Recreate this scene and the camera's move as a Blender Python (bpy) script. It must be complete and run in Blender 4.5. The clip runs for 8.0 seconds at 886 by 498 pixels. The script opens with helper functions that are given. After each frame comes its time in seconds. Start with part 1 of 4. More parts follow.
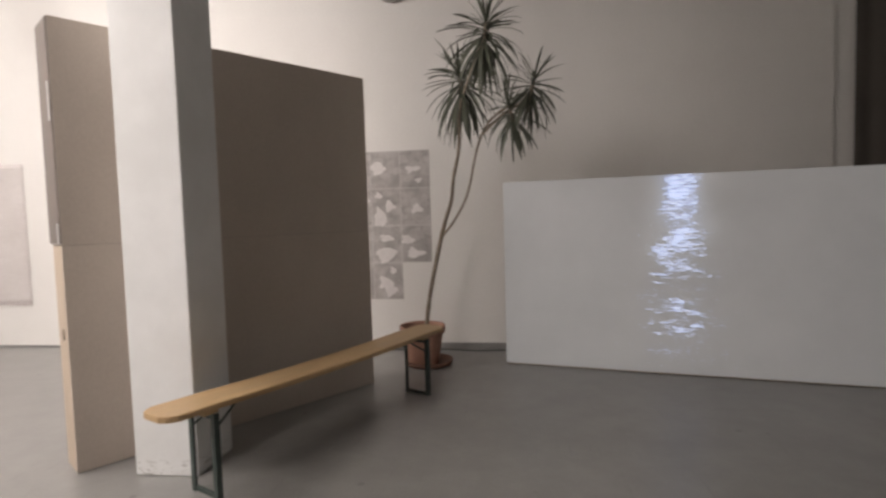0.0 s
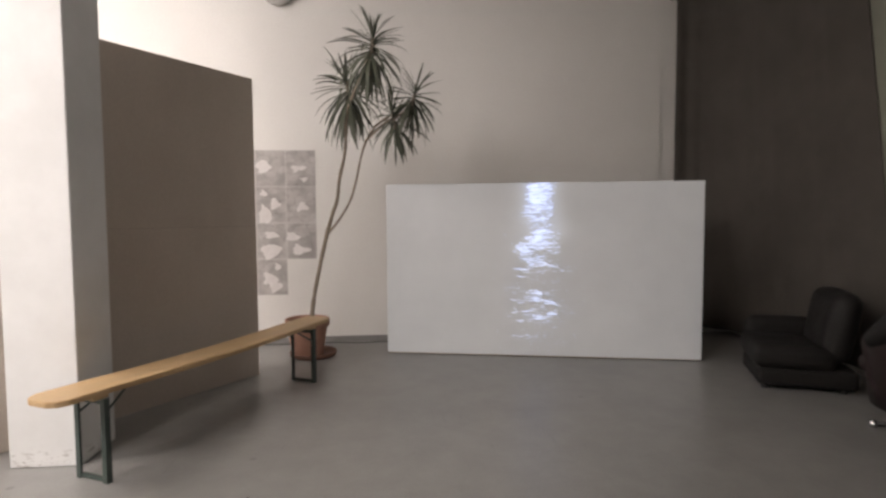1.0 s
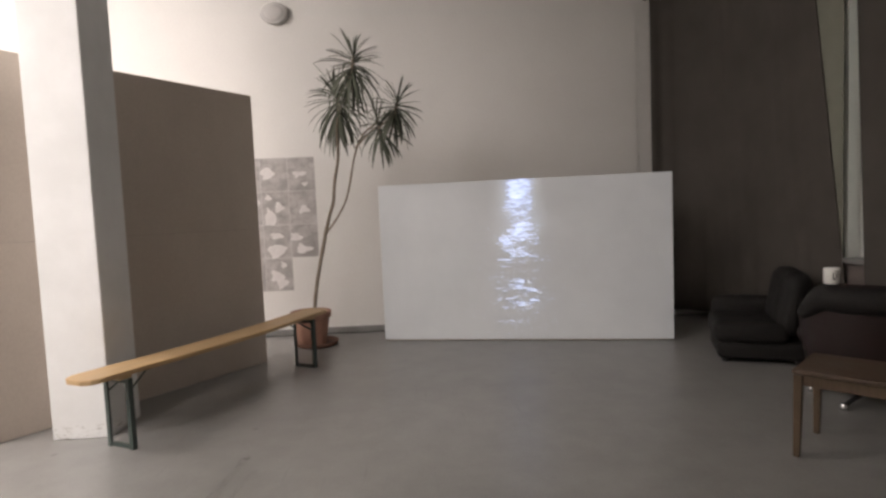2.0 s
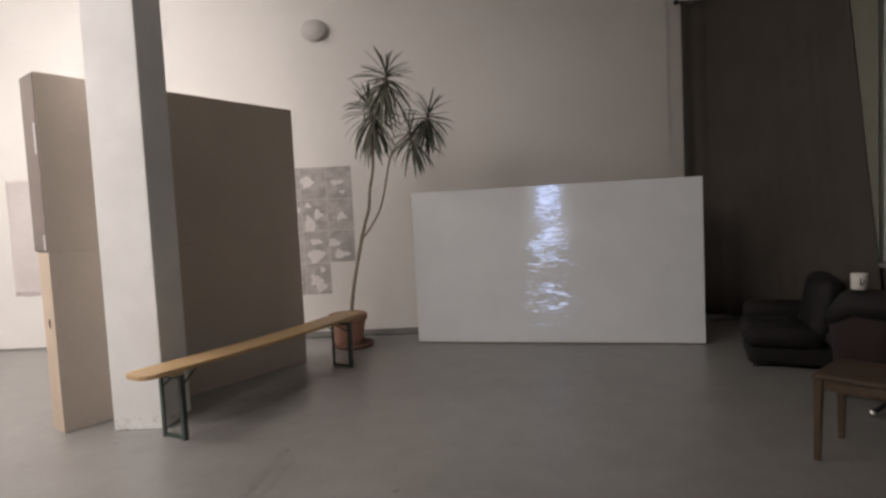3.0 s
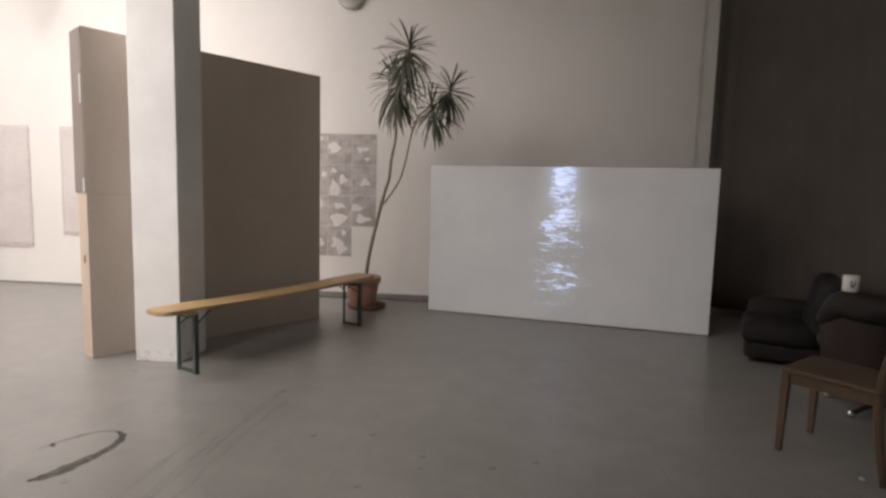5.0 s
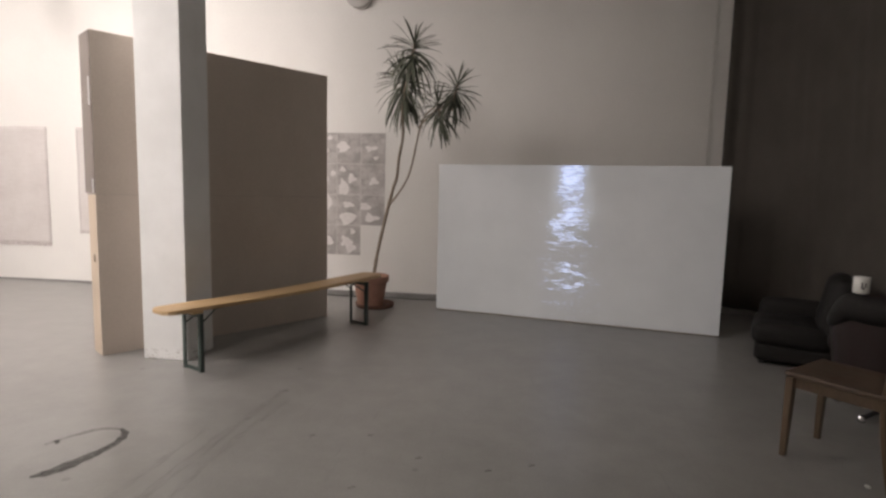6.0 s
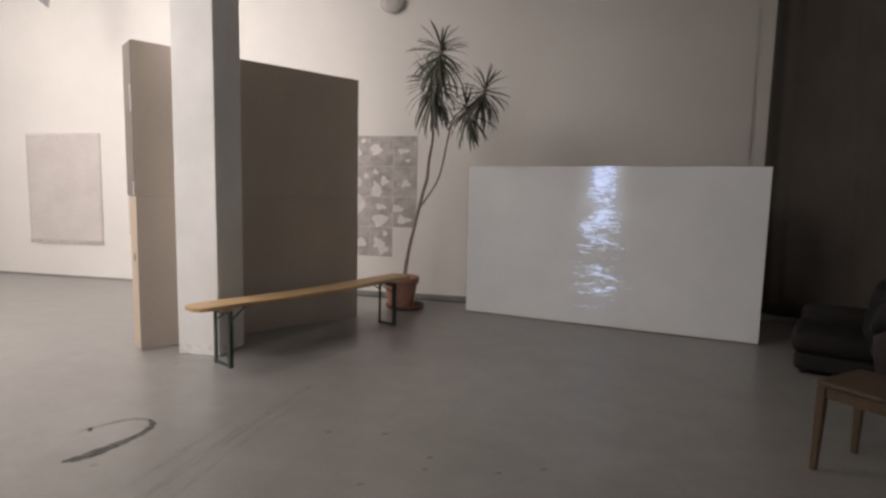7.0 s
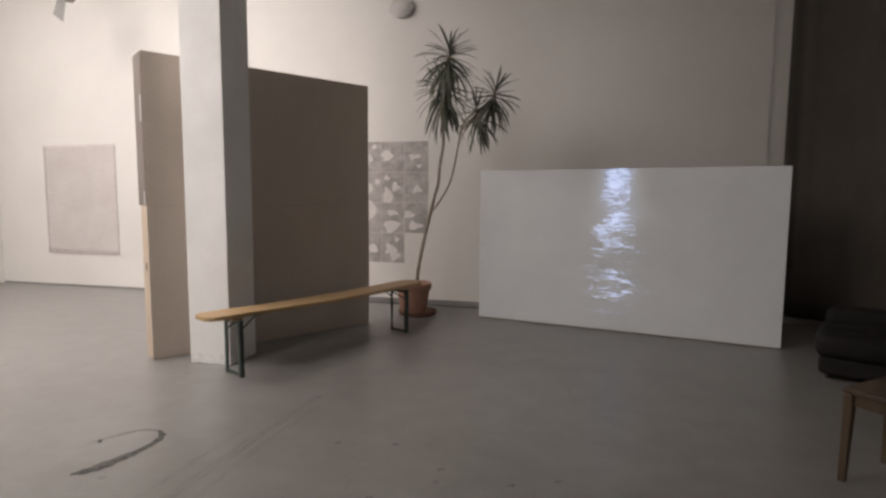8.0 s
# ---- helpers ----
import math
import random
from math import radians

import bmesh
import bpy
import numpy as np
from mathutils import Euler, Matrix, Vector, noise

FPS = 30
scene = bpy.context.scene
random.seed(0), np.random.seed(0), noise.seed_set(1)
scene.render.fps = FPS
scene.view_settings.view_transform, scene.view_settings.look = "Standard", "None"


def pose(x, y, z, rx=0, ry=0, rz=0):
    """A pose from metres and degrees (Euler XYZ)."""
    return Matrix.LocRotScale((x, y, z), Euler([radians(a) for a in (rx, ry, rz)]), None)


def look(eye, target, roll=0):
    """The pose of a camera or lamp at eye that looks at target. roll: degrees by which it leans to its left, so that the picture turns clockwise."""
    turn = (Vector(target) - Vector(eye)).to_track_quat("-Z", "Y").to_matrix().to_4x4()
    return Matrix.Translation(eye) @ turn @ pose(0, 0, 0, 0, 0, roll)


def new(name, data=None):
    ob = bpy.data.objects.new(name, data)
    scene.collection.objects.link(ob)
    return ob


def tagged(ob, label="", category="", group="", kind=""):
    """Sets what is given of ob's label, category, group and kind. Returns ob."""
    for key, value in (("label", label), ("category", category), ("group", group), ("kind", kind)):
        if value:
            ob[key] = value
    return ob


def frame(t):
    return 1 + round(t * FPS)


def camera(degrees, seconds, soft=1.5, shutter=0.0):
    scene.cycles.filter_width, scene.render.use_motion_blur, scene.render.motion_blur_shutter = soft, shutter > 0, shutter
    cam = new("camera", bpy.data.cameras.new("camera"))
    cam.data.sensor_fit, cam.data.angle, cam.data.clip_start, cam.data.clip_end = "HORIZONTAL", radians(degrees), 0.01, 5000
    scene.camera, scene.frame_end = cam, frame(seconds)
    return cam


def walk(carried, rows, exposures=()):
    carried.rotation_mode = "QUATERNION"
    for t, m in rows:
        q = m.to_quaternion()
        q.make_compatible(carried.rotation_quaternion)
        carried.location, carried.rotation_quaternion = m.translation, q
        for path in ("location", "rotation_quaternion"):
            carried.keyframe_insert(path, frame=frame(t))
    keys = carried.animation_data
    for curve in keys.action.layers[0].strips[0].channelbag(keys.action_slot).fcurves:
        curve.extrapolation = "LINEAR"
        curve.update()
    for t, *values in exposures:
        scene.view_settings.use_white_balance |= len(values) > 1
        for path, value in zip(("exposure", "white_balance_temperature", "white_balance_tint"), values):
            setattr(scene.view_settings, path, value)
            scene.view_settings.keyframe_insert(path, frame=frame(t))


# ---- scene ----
cam = camera(78.3, 8.0, soft=2.6, shutter=0.35)
PATH = [
    (0, (-0.082, -5.274, 1.319), (-0.34, -3.294, 1.195), -1.6),
    (0.5, (-0.152, -5.431, 1.297), (-0.133, -3.435, 1.171), -0.7),
    (1, (-0.1, -5.638, 1.28), (0.081, -3.649, 1.163), -0.3),
    (1.2, (-0.073, -5.744, 1.281), (0.138, -3.758, 1.173), -0.6),
    (2.3, (0.24, -6.16, 1.299), (0.272, -4.165, 1.162), -3.1),
    (2.5, (0.252, -6.191, 1.308), (0.241, -4.195, 1.174), -3.2),
    (3, (0.246, -6.252, 1.321), (0.209, -4.255, 1.204), -2.8),
    (3.5, (0.222, -6.341, 1.305), (0.196, -4.344, 1.189), -1.6),
    (4, (0.245, -6.389, 1.297), (0.197, -4.395, 1.144), -0.1),
    (4.5, (0.379, -6.409, 1.286), (0.27, -4.421, 1.097), 1.3),
    (4.7, (0.444, -6.419, 1.285), (0.298, -4.434, 1.089), 1.6),
    (5.8, (0.571, -6.395, 1.31), (0.359, -4.418, 1.095), 1.3),
    (6, (0.605, -6.393, 1.309), (0.367, -4.419, 1.094), 1.4),
    (6.5, (0.712, -6.388, 1.307), (0.392, -4.426, 1.093), 1.7),
    (7, (0.756, -6.374, 1.299), (0.359, -4.424, 1.092), 1.3),
    (7.5, (0.766, -6.333, 1.311), (0.345, -4.389, 1.102), 0.7),
    (8, (0.774, -6.312, 1.301), (0.323, -4.373, 1.111), 0.4),
]
EXPOSURES = [(0.0, 0.80), (0.5, 1.06), (1.2, 1.28), (2.3, 1.04), (2.6, 0.76), (3.0, 0.72), (3.5, 0.87), (4.5, 0.92), (6.0, 0.90), (6.5, 0.76), (7.0, 0.71), (8.0, 0.67)]
walk(cam, [(t, look(eye, target, roll)) for t, eye, target, roll in PATH], EXPOSURES)

# ---------------------------------------------------------------- world and lights
world = bpy.data.worlds.new("night_sky")
scene.world = world
world.use_nodes = True
wn = world.node_tree.nodes
wn["Background"].inputs[0].default_value = (0.30, 0.36, 0.42, 1)
wn["Background"].inputs[1].default_value = 0.12

WARM = (1.0, 0.914, 0.868)


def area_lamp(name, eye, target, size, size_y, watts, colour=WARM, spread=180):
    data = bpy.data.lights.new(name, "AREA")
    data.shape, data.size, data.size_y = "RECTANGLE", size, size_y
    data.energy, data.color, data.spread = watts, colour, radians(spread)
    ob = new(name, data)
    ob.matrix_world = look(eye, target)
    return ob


# gallery lights, all out of view, hang from the ceiling over the far end of the room
area_lamp("gallery_light_wall", (-6.2, -1.7, 4.2), (-5.9, -0.3, 2.0), 1.8, 0.25, 11)
area_lamp("gallery_light_wall", (-3.6, -1.9, 4.25), (-2.4, -0.2, 1.4), 1.8, 0.3, 15.5)
area_lamp("gallery_light_middle", (-4.8, -3.4, 4.0), (-4.5, -3.3, 0.0), 1.8, 0.6, 36)
# unseen lamp behind the camera, assumed from the brightness of the column front
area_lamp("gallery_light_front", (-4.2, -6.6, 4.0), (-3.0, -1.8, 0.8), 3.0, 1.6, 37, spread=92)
# added fill lamp with no fixture: bounces soft light off the ceiling
area_lamp("gallery_light_up", (-4.7, -4.2, 3.75), (-4.5, -4.1, 9.0), 2.4, 1.6, 99)

# ---------------------------------------------------------------- node helpers


class Nodes:
    """Short way to wire shader nodes."""

    def __init__(self, tree):
        self.tree = tree

    def add(self, kind, **sockets):
        node = self.tree.nodes.new(kind)
        for key, value in sockets.items():
            self.put(node.inputs[key.replace("_", " ")], value)
        return node

    def put(self, socket, value):
        if isinstance(value, bpy.types.NodeSocket):
            self.tree.links.new(value, socket)
        else:
            socket.default_value = value

    def math(self, operation, a, b=0.0, c=0.0, clamp=False):
        node = self.tree.nodes.new("ShaderNodeMath")
        node.operation, node.use_clamp = operation, clamp
        for socket, value in zip(node.inputs, (a, b, c)):
            self.put(socket, value)
        return node.outputs[0]

    def ramp(self, value, low, high, to_low=0.0, to_high=1.0, smooth=True):
        node = self.tree.nodes.new("ShaderNodeMapRange")
        node.interpolation_type = "SMOOTHSTEP" if smooth else "LINEAR"
        node.clamp = True
        for socket, v in zip(node.inputs, (value, low, high, to_low, to_high)):
            self.put(socket, v)
        return node.outputs[0]

    def mix(self, factor, a, b):
        node = self.tree.nodes.new("ShaderNodeMix")
        node.data_type = "RGBA"
        self.put(node.inputs[0], factor)
        self.put(node.inputs[6], a if isinstance(a, bpy.types.NodeSocket) else (*a, 1))
        self.put(node.inputs[7], b if isinstance(b, bpy.types.NodeSocket) else (*b, 1))
        return node.outputs[2]

    def coords(self, scale=(1, 1, 1), jitter=False):
        out = self.tree.nodes.new("ShaderNodeTexCoord").outputs["Object"]
        if jitter:
            info = self.tree.nodes.new("ShaderNodeObjectInfo")
            move = self.tree.nodes.new("ShaderNodeVectorMath")
            move.operation = "MULTIPLY_ADD"
            self.put(move.inputs[0], info.outputs["Random"])
            self.put(move.inputs[1], (17.0, 31.0, 23.0))
            self.put(move.inputs[2], out)
            out = move.outputs[0]
        node = self.tree.nodes.new("ShaderNodeMapping")
        self.put(node.inputs["Vector"], out)
        self.put(node.inputs["Scale"], scale)
        return node.outputs[0]

    def noise(self, vector, scale, detail=4.0, rough=0.55, distort=0.0):
        node = self.add("ShaderNodeTexNoise", Vector=vector, Scale=scale, Detail=detail, Roughness=rough, Distortion=distort)
        return node.outputs["Fac"]


def material(name, build):
    mat = bpy.data.materials.new(name)
    mat.use_nodes = True
    n = Nodes(mat.node_tree)
    shader = mat.node_tree.nodes["Principled BSDF"]
    build(n, shader)
    return mat


def surface(name, dark, light, scale=3.0, fine=60.0, rough=(0.5, 0.7), bump=0.1, stretch=(1, 1, 1), metal=0.0, spec=0.5, depth=0.004, jitter=False):
    """A surface whose colour wanders between two tones at two scales, with fine relief."""

    def build(n, shader):
        v = n.coords(stretch, jitter)
        big = n.noise(v, scale, 5.0, 0.6)
        small = n.noise(v, fine, 3.0, 0.6)
        both = n.math("MULTIPLY_ADD", small, 0.35, n.math("MULTIPLY", big, 0.65))
        n.put(shader.inputs["Base Color"], n.mix(n.ramp(both, 0.3, 0.7), dark, light))
        n.put(shader.inputs["Roughness"], n.ramp(big, 0.3, 0.7, rough[0], rough[1]))
        shader.inputs["Metallic"].default_value = metal
        shader.inputs["Specular IOR Level"].default_value = spec
        relief = n.add("ShaderNodeBump", Strength=bump, Distance=depth, Height=small)
        n.put(shader.inputs["Normal"], relief.outputs[0])

    return material(name, build)


# ---------------------------------------------------------------- materials
plaster = surface("white_wall_paint", (0.745, 0.725, 0.70), (0.805, 0.788, 0.762), 0.9, 45, (0.75, 0.9), 0.12)
ceiling_paint = surface("white_ceiling_paint", (0.74, 0.73, 0.72), (0.80, 0.79, 0.78), 0.8, 40, (0.8, 0.9), 0.1)


def build_floor(n, shader):
    v = n.coords()
    big = n.noise(v, 0.7, 6.0, 0.6, 0.4)
    mid = n.noise(v, 4.5, 5.0, 0.65)
    fine = n.noise(v, 90.0, 3.0, 0.6)
    tone = n.math("MULTIPLY_ADD", big, 0.5, n.math("MULTIPLY_ADD", mid, 0.3, n.math("MULTIPLY", fine, 0.2)))
    base = n.mix(n.ramp(tone, 0.32, 0.68), (0.202, 0.197, 0.189), (0.290, 0.284, 0.272))
    # thin drag marks that run with the room, and small dark spots
    drag = n.noise(n.coords((9.0, 0.55, 1.0)), 3.0, 4.0, 0.7)
    base = n.mix(n.math("MULTIPLY", n.ramp(drag, 0.60, 0.74), 0.22), base, (0.10, 0.10, 0.10))
    spots = n.add("ShaderNodeTexVoronoi", Vector=v, Scale=2.4)
    base = n.mix(n.math("MULTIPLY", n.ramp(spots.outputs["Distance"], 0.03, 0.055, 1.0, 0.0), 0.35), base, (0.06, 0.06, 0.06))
    n.put(shader.inputs["Base Color"], base)
    n.put(shader.inputs["Roughness"], n.ramp(big, 0.3, 0.7, 0.285, 0.36))
    relief = n.add("ShaderNodeBump", Strength=0.05, Distance=0.002, Height=n.math("MULTIPLY_ADD", mid, 0.15, n.math("MULTIPLY", fine, 0.3)))
    n.put(shader.inputs["Normal"], relief.outputs[0])


floor_paint = material("grey_floor_paint", build_floor)
skirting_paint = surface("grey_skirting", (0.20, 0.197, 0.193), (0.28, 0.274, 0.268), 3, 50, (0.5, 0.7))


def build_column(n, shader):
    v = n.coords()
    tone = n.noise(v, 2.0, 5.0, 0.6)
    base = n.mix(n.ramp(tone, 0.3, 0.7), (0.70, 0.70, 0.69), (0.79, 0.79, 0.785))
    # kicked and chipped foot
    height = n.add("ShaderNodeSeparateXYZ", Vector=v).outputs[2]
    low = n.ramp(height, 0.01, 0.13, 1.0, 0.0)
    scuffs = n.ramp(n.noise(n.coords((7.0, 7.0, 26.0)), 2.2, 4.0, 0.7), 0.54, 0.62)
    base = n.mix(n.math("MULTIPLY", n.math("MULTIPLY", low, scuffs), 0.8), base, (0.25, 0.22, 0.19))
    n.put(shader.inputs["Base Color"], base)
    shader.inputs["Roughness"].default_value = 0.6
    relief = n.add("ShaderNodeBump", Strength=0.25, Distance=0.006, Height=n.noise(v, 14.0, 5.0, 0.6))
    n.put(shader.inputs["Normal"], relief.outputs[0])


column_paint = material("white_column_paint", build_column)
SCR_W, SCR_H, SCR_T = 2.82, 1.585, 0.09


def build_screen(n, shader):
    """Matt white paint that gives off the projected film as its own glow: a path of light on water."""
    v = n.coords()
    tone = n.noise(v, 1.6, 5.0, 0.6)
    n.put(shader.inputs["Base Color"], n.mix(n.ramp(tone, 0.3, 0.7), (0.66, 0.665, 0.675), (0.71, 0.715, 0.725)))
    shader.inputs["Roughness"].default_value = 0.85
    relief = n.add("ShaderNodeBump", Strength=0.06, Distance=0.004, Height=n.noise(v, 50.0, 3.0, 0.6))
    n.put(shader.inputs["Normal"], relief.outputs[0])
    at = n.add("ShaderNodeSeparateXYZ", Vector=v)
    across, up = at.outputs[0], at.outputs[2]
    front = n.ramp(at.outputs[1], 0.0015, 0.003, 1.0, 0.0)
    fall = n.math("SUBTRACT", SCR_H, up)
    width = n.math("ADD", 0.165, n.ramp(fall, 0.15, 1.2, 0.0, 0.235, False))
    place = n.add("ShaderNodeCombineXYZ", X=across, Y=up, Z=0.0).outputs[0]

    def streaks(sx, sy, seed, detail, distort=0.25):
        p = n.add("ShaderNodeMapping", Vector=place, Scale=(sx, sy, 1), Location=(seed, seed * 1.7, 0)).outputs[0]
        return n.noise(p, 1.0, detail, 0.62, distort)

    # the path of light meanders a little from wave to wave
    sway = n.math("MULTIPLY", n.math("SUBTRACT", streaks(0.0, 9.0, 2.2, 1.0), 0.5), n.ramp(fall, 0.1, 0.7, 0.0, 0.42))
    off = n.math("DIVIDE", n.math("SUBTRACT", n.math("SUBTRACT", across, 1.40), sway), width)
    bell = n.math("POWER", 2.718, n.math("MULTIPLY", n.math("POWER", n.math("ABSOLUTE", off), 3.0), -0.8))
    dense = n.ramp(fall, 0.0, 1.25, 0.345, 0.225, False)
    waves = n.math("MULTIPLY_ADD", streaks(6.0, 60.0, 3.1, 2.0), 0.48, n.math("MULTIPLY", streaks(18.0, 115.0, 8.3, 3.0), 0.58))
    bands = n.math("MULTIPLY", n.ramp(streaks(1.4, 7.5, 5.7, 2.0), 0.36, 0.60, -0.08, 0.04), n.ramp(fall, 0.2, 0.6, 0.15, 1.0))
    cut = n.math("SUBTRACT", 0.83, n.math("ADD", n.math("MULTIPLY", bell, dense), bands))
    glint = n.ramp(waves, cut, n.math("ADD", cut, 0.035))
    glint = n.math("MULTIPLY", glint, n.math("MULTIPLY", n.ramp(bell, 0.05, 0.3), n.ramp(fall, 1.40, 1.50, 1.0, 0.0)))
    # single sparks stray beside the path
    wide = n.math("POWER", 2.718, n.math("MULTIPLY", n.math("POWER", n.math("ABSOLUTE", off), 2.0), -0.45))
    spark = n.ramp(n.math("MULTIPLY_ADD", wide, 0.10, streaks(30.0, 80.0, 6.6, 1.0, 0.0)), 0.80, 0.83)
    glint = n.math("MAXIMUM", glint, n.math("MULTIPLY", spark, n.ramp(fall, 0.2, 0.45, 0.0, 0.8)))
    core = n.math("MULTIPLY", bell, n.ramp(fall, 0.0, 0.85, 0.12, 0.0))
    # emission stands in for the projector's light, base level and glints alike
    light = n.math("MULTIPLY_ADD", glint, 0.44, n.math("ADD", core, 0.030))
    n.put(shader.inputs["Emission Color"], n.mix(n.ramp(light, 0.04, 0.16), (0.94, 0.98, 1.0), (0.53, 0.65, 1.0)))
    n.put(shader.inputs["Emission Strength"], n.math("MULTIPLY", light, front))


glowing_screen_paint = material("matt_white_screen_with_glowing_film", build_screen)
hardboard = surface("brown_hardboard", (0.47, 0.407, 0.35), (0.555, 0.485, 0.422), 1.6, 70, (0.55, 0.75), 0.08, (1, 1, 0.6), jitter=True)
hardboard_edge = surface("dark_board_edge", (0.15, 0.125, 0.115), (0.22, 0.185, 0.165), 4, 80, (0.6, 0.8), 0.15)
pale_timber = surface("raw_pine", (0.42, 0.34, 0.26), (0.53, 0.435, 0.345), 2.5, 26, (0.55, 0.7), 0.15, (9, 9, 0.8))
knot = surface("dark_knot", (0.05, 0.03, 0.02), (0.12, 0.07, 0.04), 30, 120)
tape = surface("white_tape", (0.52, 0.50, 0.49), (0.64, 0.62, 0.61), 8, 90, (0.4, 0.6))
bench_wood = surface("varnished_orange_pine", (0.43, 0.285, 0.145), (0.57, 0.40, 0.22), 2.2, 22, (0.38, 0.55), 0.12, (0.8, 10, 10))
green_steel = surface("dark_green_steel", (0.036, 0.052, 0.047), (0.064, 0.084, 0.075), 8, 90, (0.35, 0.55), 0.08)
terracotta = surface("terracotta", (0.34, 0.18, 0.125), (0.45, 0.255, 0.19), 6, 70, (0.75, 0.9), 0.2)
saucer_clay = surface("dark_terracotta", (0.13, 0.065, 0.045), (0.21, 0.105, 0.07), 6, 70, (0.6, 0.8), 0.2)
soil = surface("dry_soil", (0.03, 0.022, 0.016), (0.08, 0.06, 0.045), 25, 120, (0.9, 1.0), 0.6)
bark = surface("pale_bark", (0.25, 0.20, 0.155), (0.39, 0.32, 0.25), 9, 60, (0.7, 0.9), 0.5, (1, 1, 3.5))
leaf_green = surface("dull_green_leaf", (0.086, 0.094, 0.068), (0.138, 0.148, 0.106), 3, 40, (0.42, 0.6), 0.08, jitter=True)
black_cloth = surface("black_cloth", (0.086, 0.076, 0.067), (0.108, 0.096, 0.085), 2, 160, (0.9, 1.0), 0.3, spec=0.15)
black_leather = surface("black_leather", (0.010, 0.009, 0.0085), (0.020, 0.018, 0.017), 4, 90, (0.58, 0.78), 0.3, spec=0.3)
red_leather = surface("dark_red_leather", (0.012, 0.006, 0.0055), (0.024, 0.010, 0.009), 4, 90, (0.42, 0.62), 0.3)
chrome = surface("worn_chrome", (0.55, 0.55, 0.55), (0.7, 0.7, 0.7), 10, 90, (0.12, 0.25), 0.02, metal=1.0)
chair_wood = surface("brown_beech", (0.072, 0.047, 0.027), (0.125, 0.082, 0.048), 3, 30, (0.4, 0.55), 0.1, (7, 7, 0.9))
seat_cover = surface("worn_brown_seat", (0.058, 0.038, 0.026), (0.105, 0.068, 0.044), 5, 60, (0.45, 0.6), 0.15)
ceramic = surface("white_glazed_ceramic", (0.74, 0.74, 0.71), (0.80, 0.80, 0.77), 5, 50, (0.15, 0.25), 0.02)
dark_print = surface("dark_printed_mark", (0.06, 0.06, 0.06), (0.10, 0.10, 0.10), 9, 90)
lamp_paint = surface("pale_grey_lamp_paint", (0.42, 0.40, 0.39), (0.52, 0.50, 0.49), 6, 60, (0.4, 0.6), 0.05)
speaker_paint = surface("grey_plastic", (0.53, 0.51, 0.495), (0.59, 0.57, 0.555), 6, 80, (0.5, 0.7), 0.08)
cable_rubber = surface("black_rubber", (0.03, 0.03, 0.03), (0.055, 0.055, 0.055), 9, 80, (0.5, 0.7))
window_paint = surface("white_window_paint", (0.68, 0.69, 0.66), (0.77, 0.78, 0.75), 4, 60, (0.4, 0.6), 0.05)
crumb_paper = surface("crumpled_white_paper", (0.72, 0.72, 0.70), (0.8, 0.8, 0.78), 20, 90, (0.6, 0.8), 0.3)


def build_art(n, shader):
    v = n.coords()
    weave = n.noise(n.coords((70.0, 1.0, 5.0)), 2.0, 3.0, 0.7)
    rows = n.noise(n.coords((3.0, 1.0, 60.0)), 1.6, 4.0, 0.7)
    big = n.noise(v, 2.2, 5.0, 0.6)
    tone = n.math("MULTIPLY_ADD", weave, 0.3, n.math("MULTIPLY_ADD", rows, 0.35, n.math("MULTIPLY", big, 0.35)))
    base = n.mix(n.ramp(tone, 0.36, 0.64), (0.555, 0.515, 0.50), (0.66, 0.625, 0.61))
    n.put(shader.inputs["Base Color"], base)
    shader.inputs["Roughness"].default_value = 0.85
    relief = n.add("ShaderNodeBump", Strength=0.3, Distance=0.003, Height=tone)
    n.put(shader.inputs["Normal"], relief.outputs[0])


art_cloth = material("mauve_grey_textile", build_art)
art_hem = surface("dark_mauve_hem", (0.46, 0.41, 0.40), (0.62, 0.57, 0.56), 18, 90, (0.8, 0.9), 0.4)


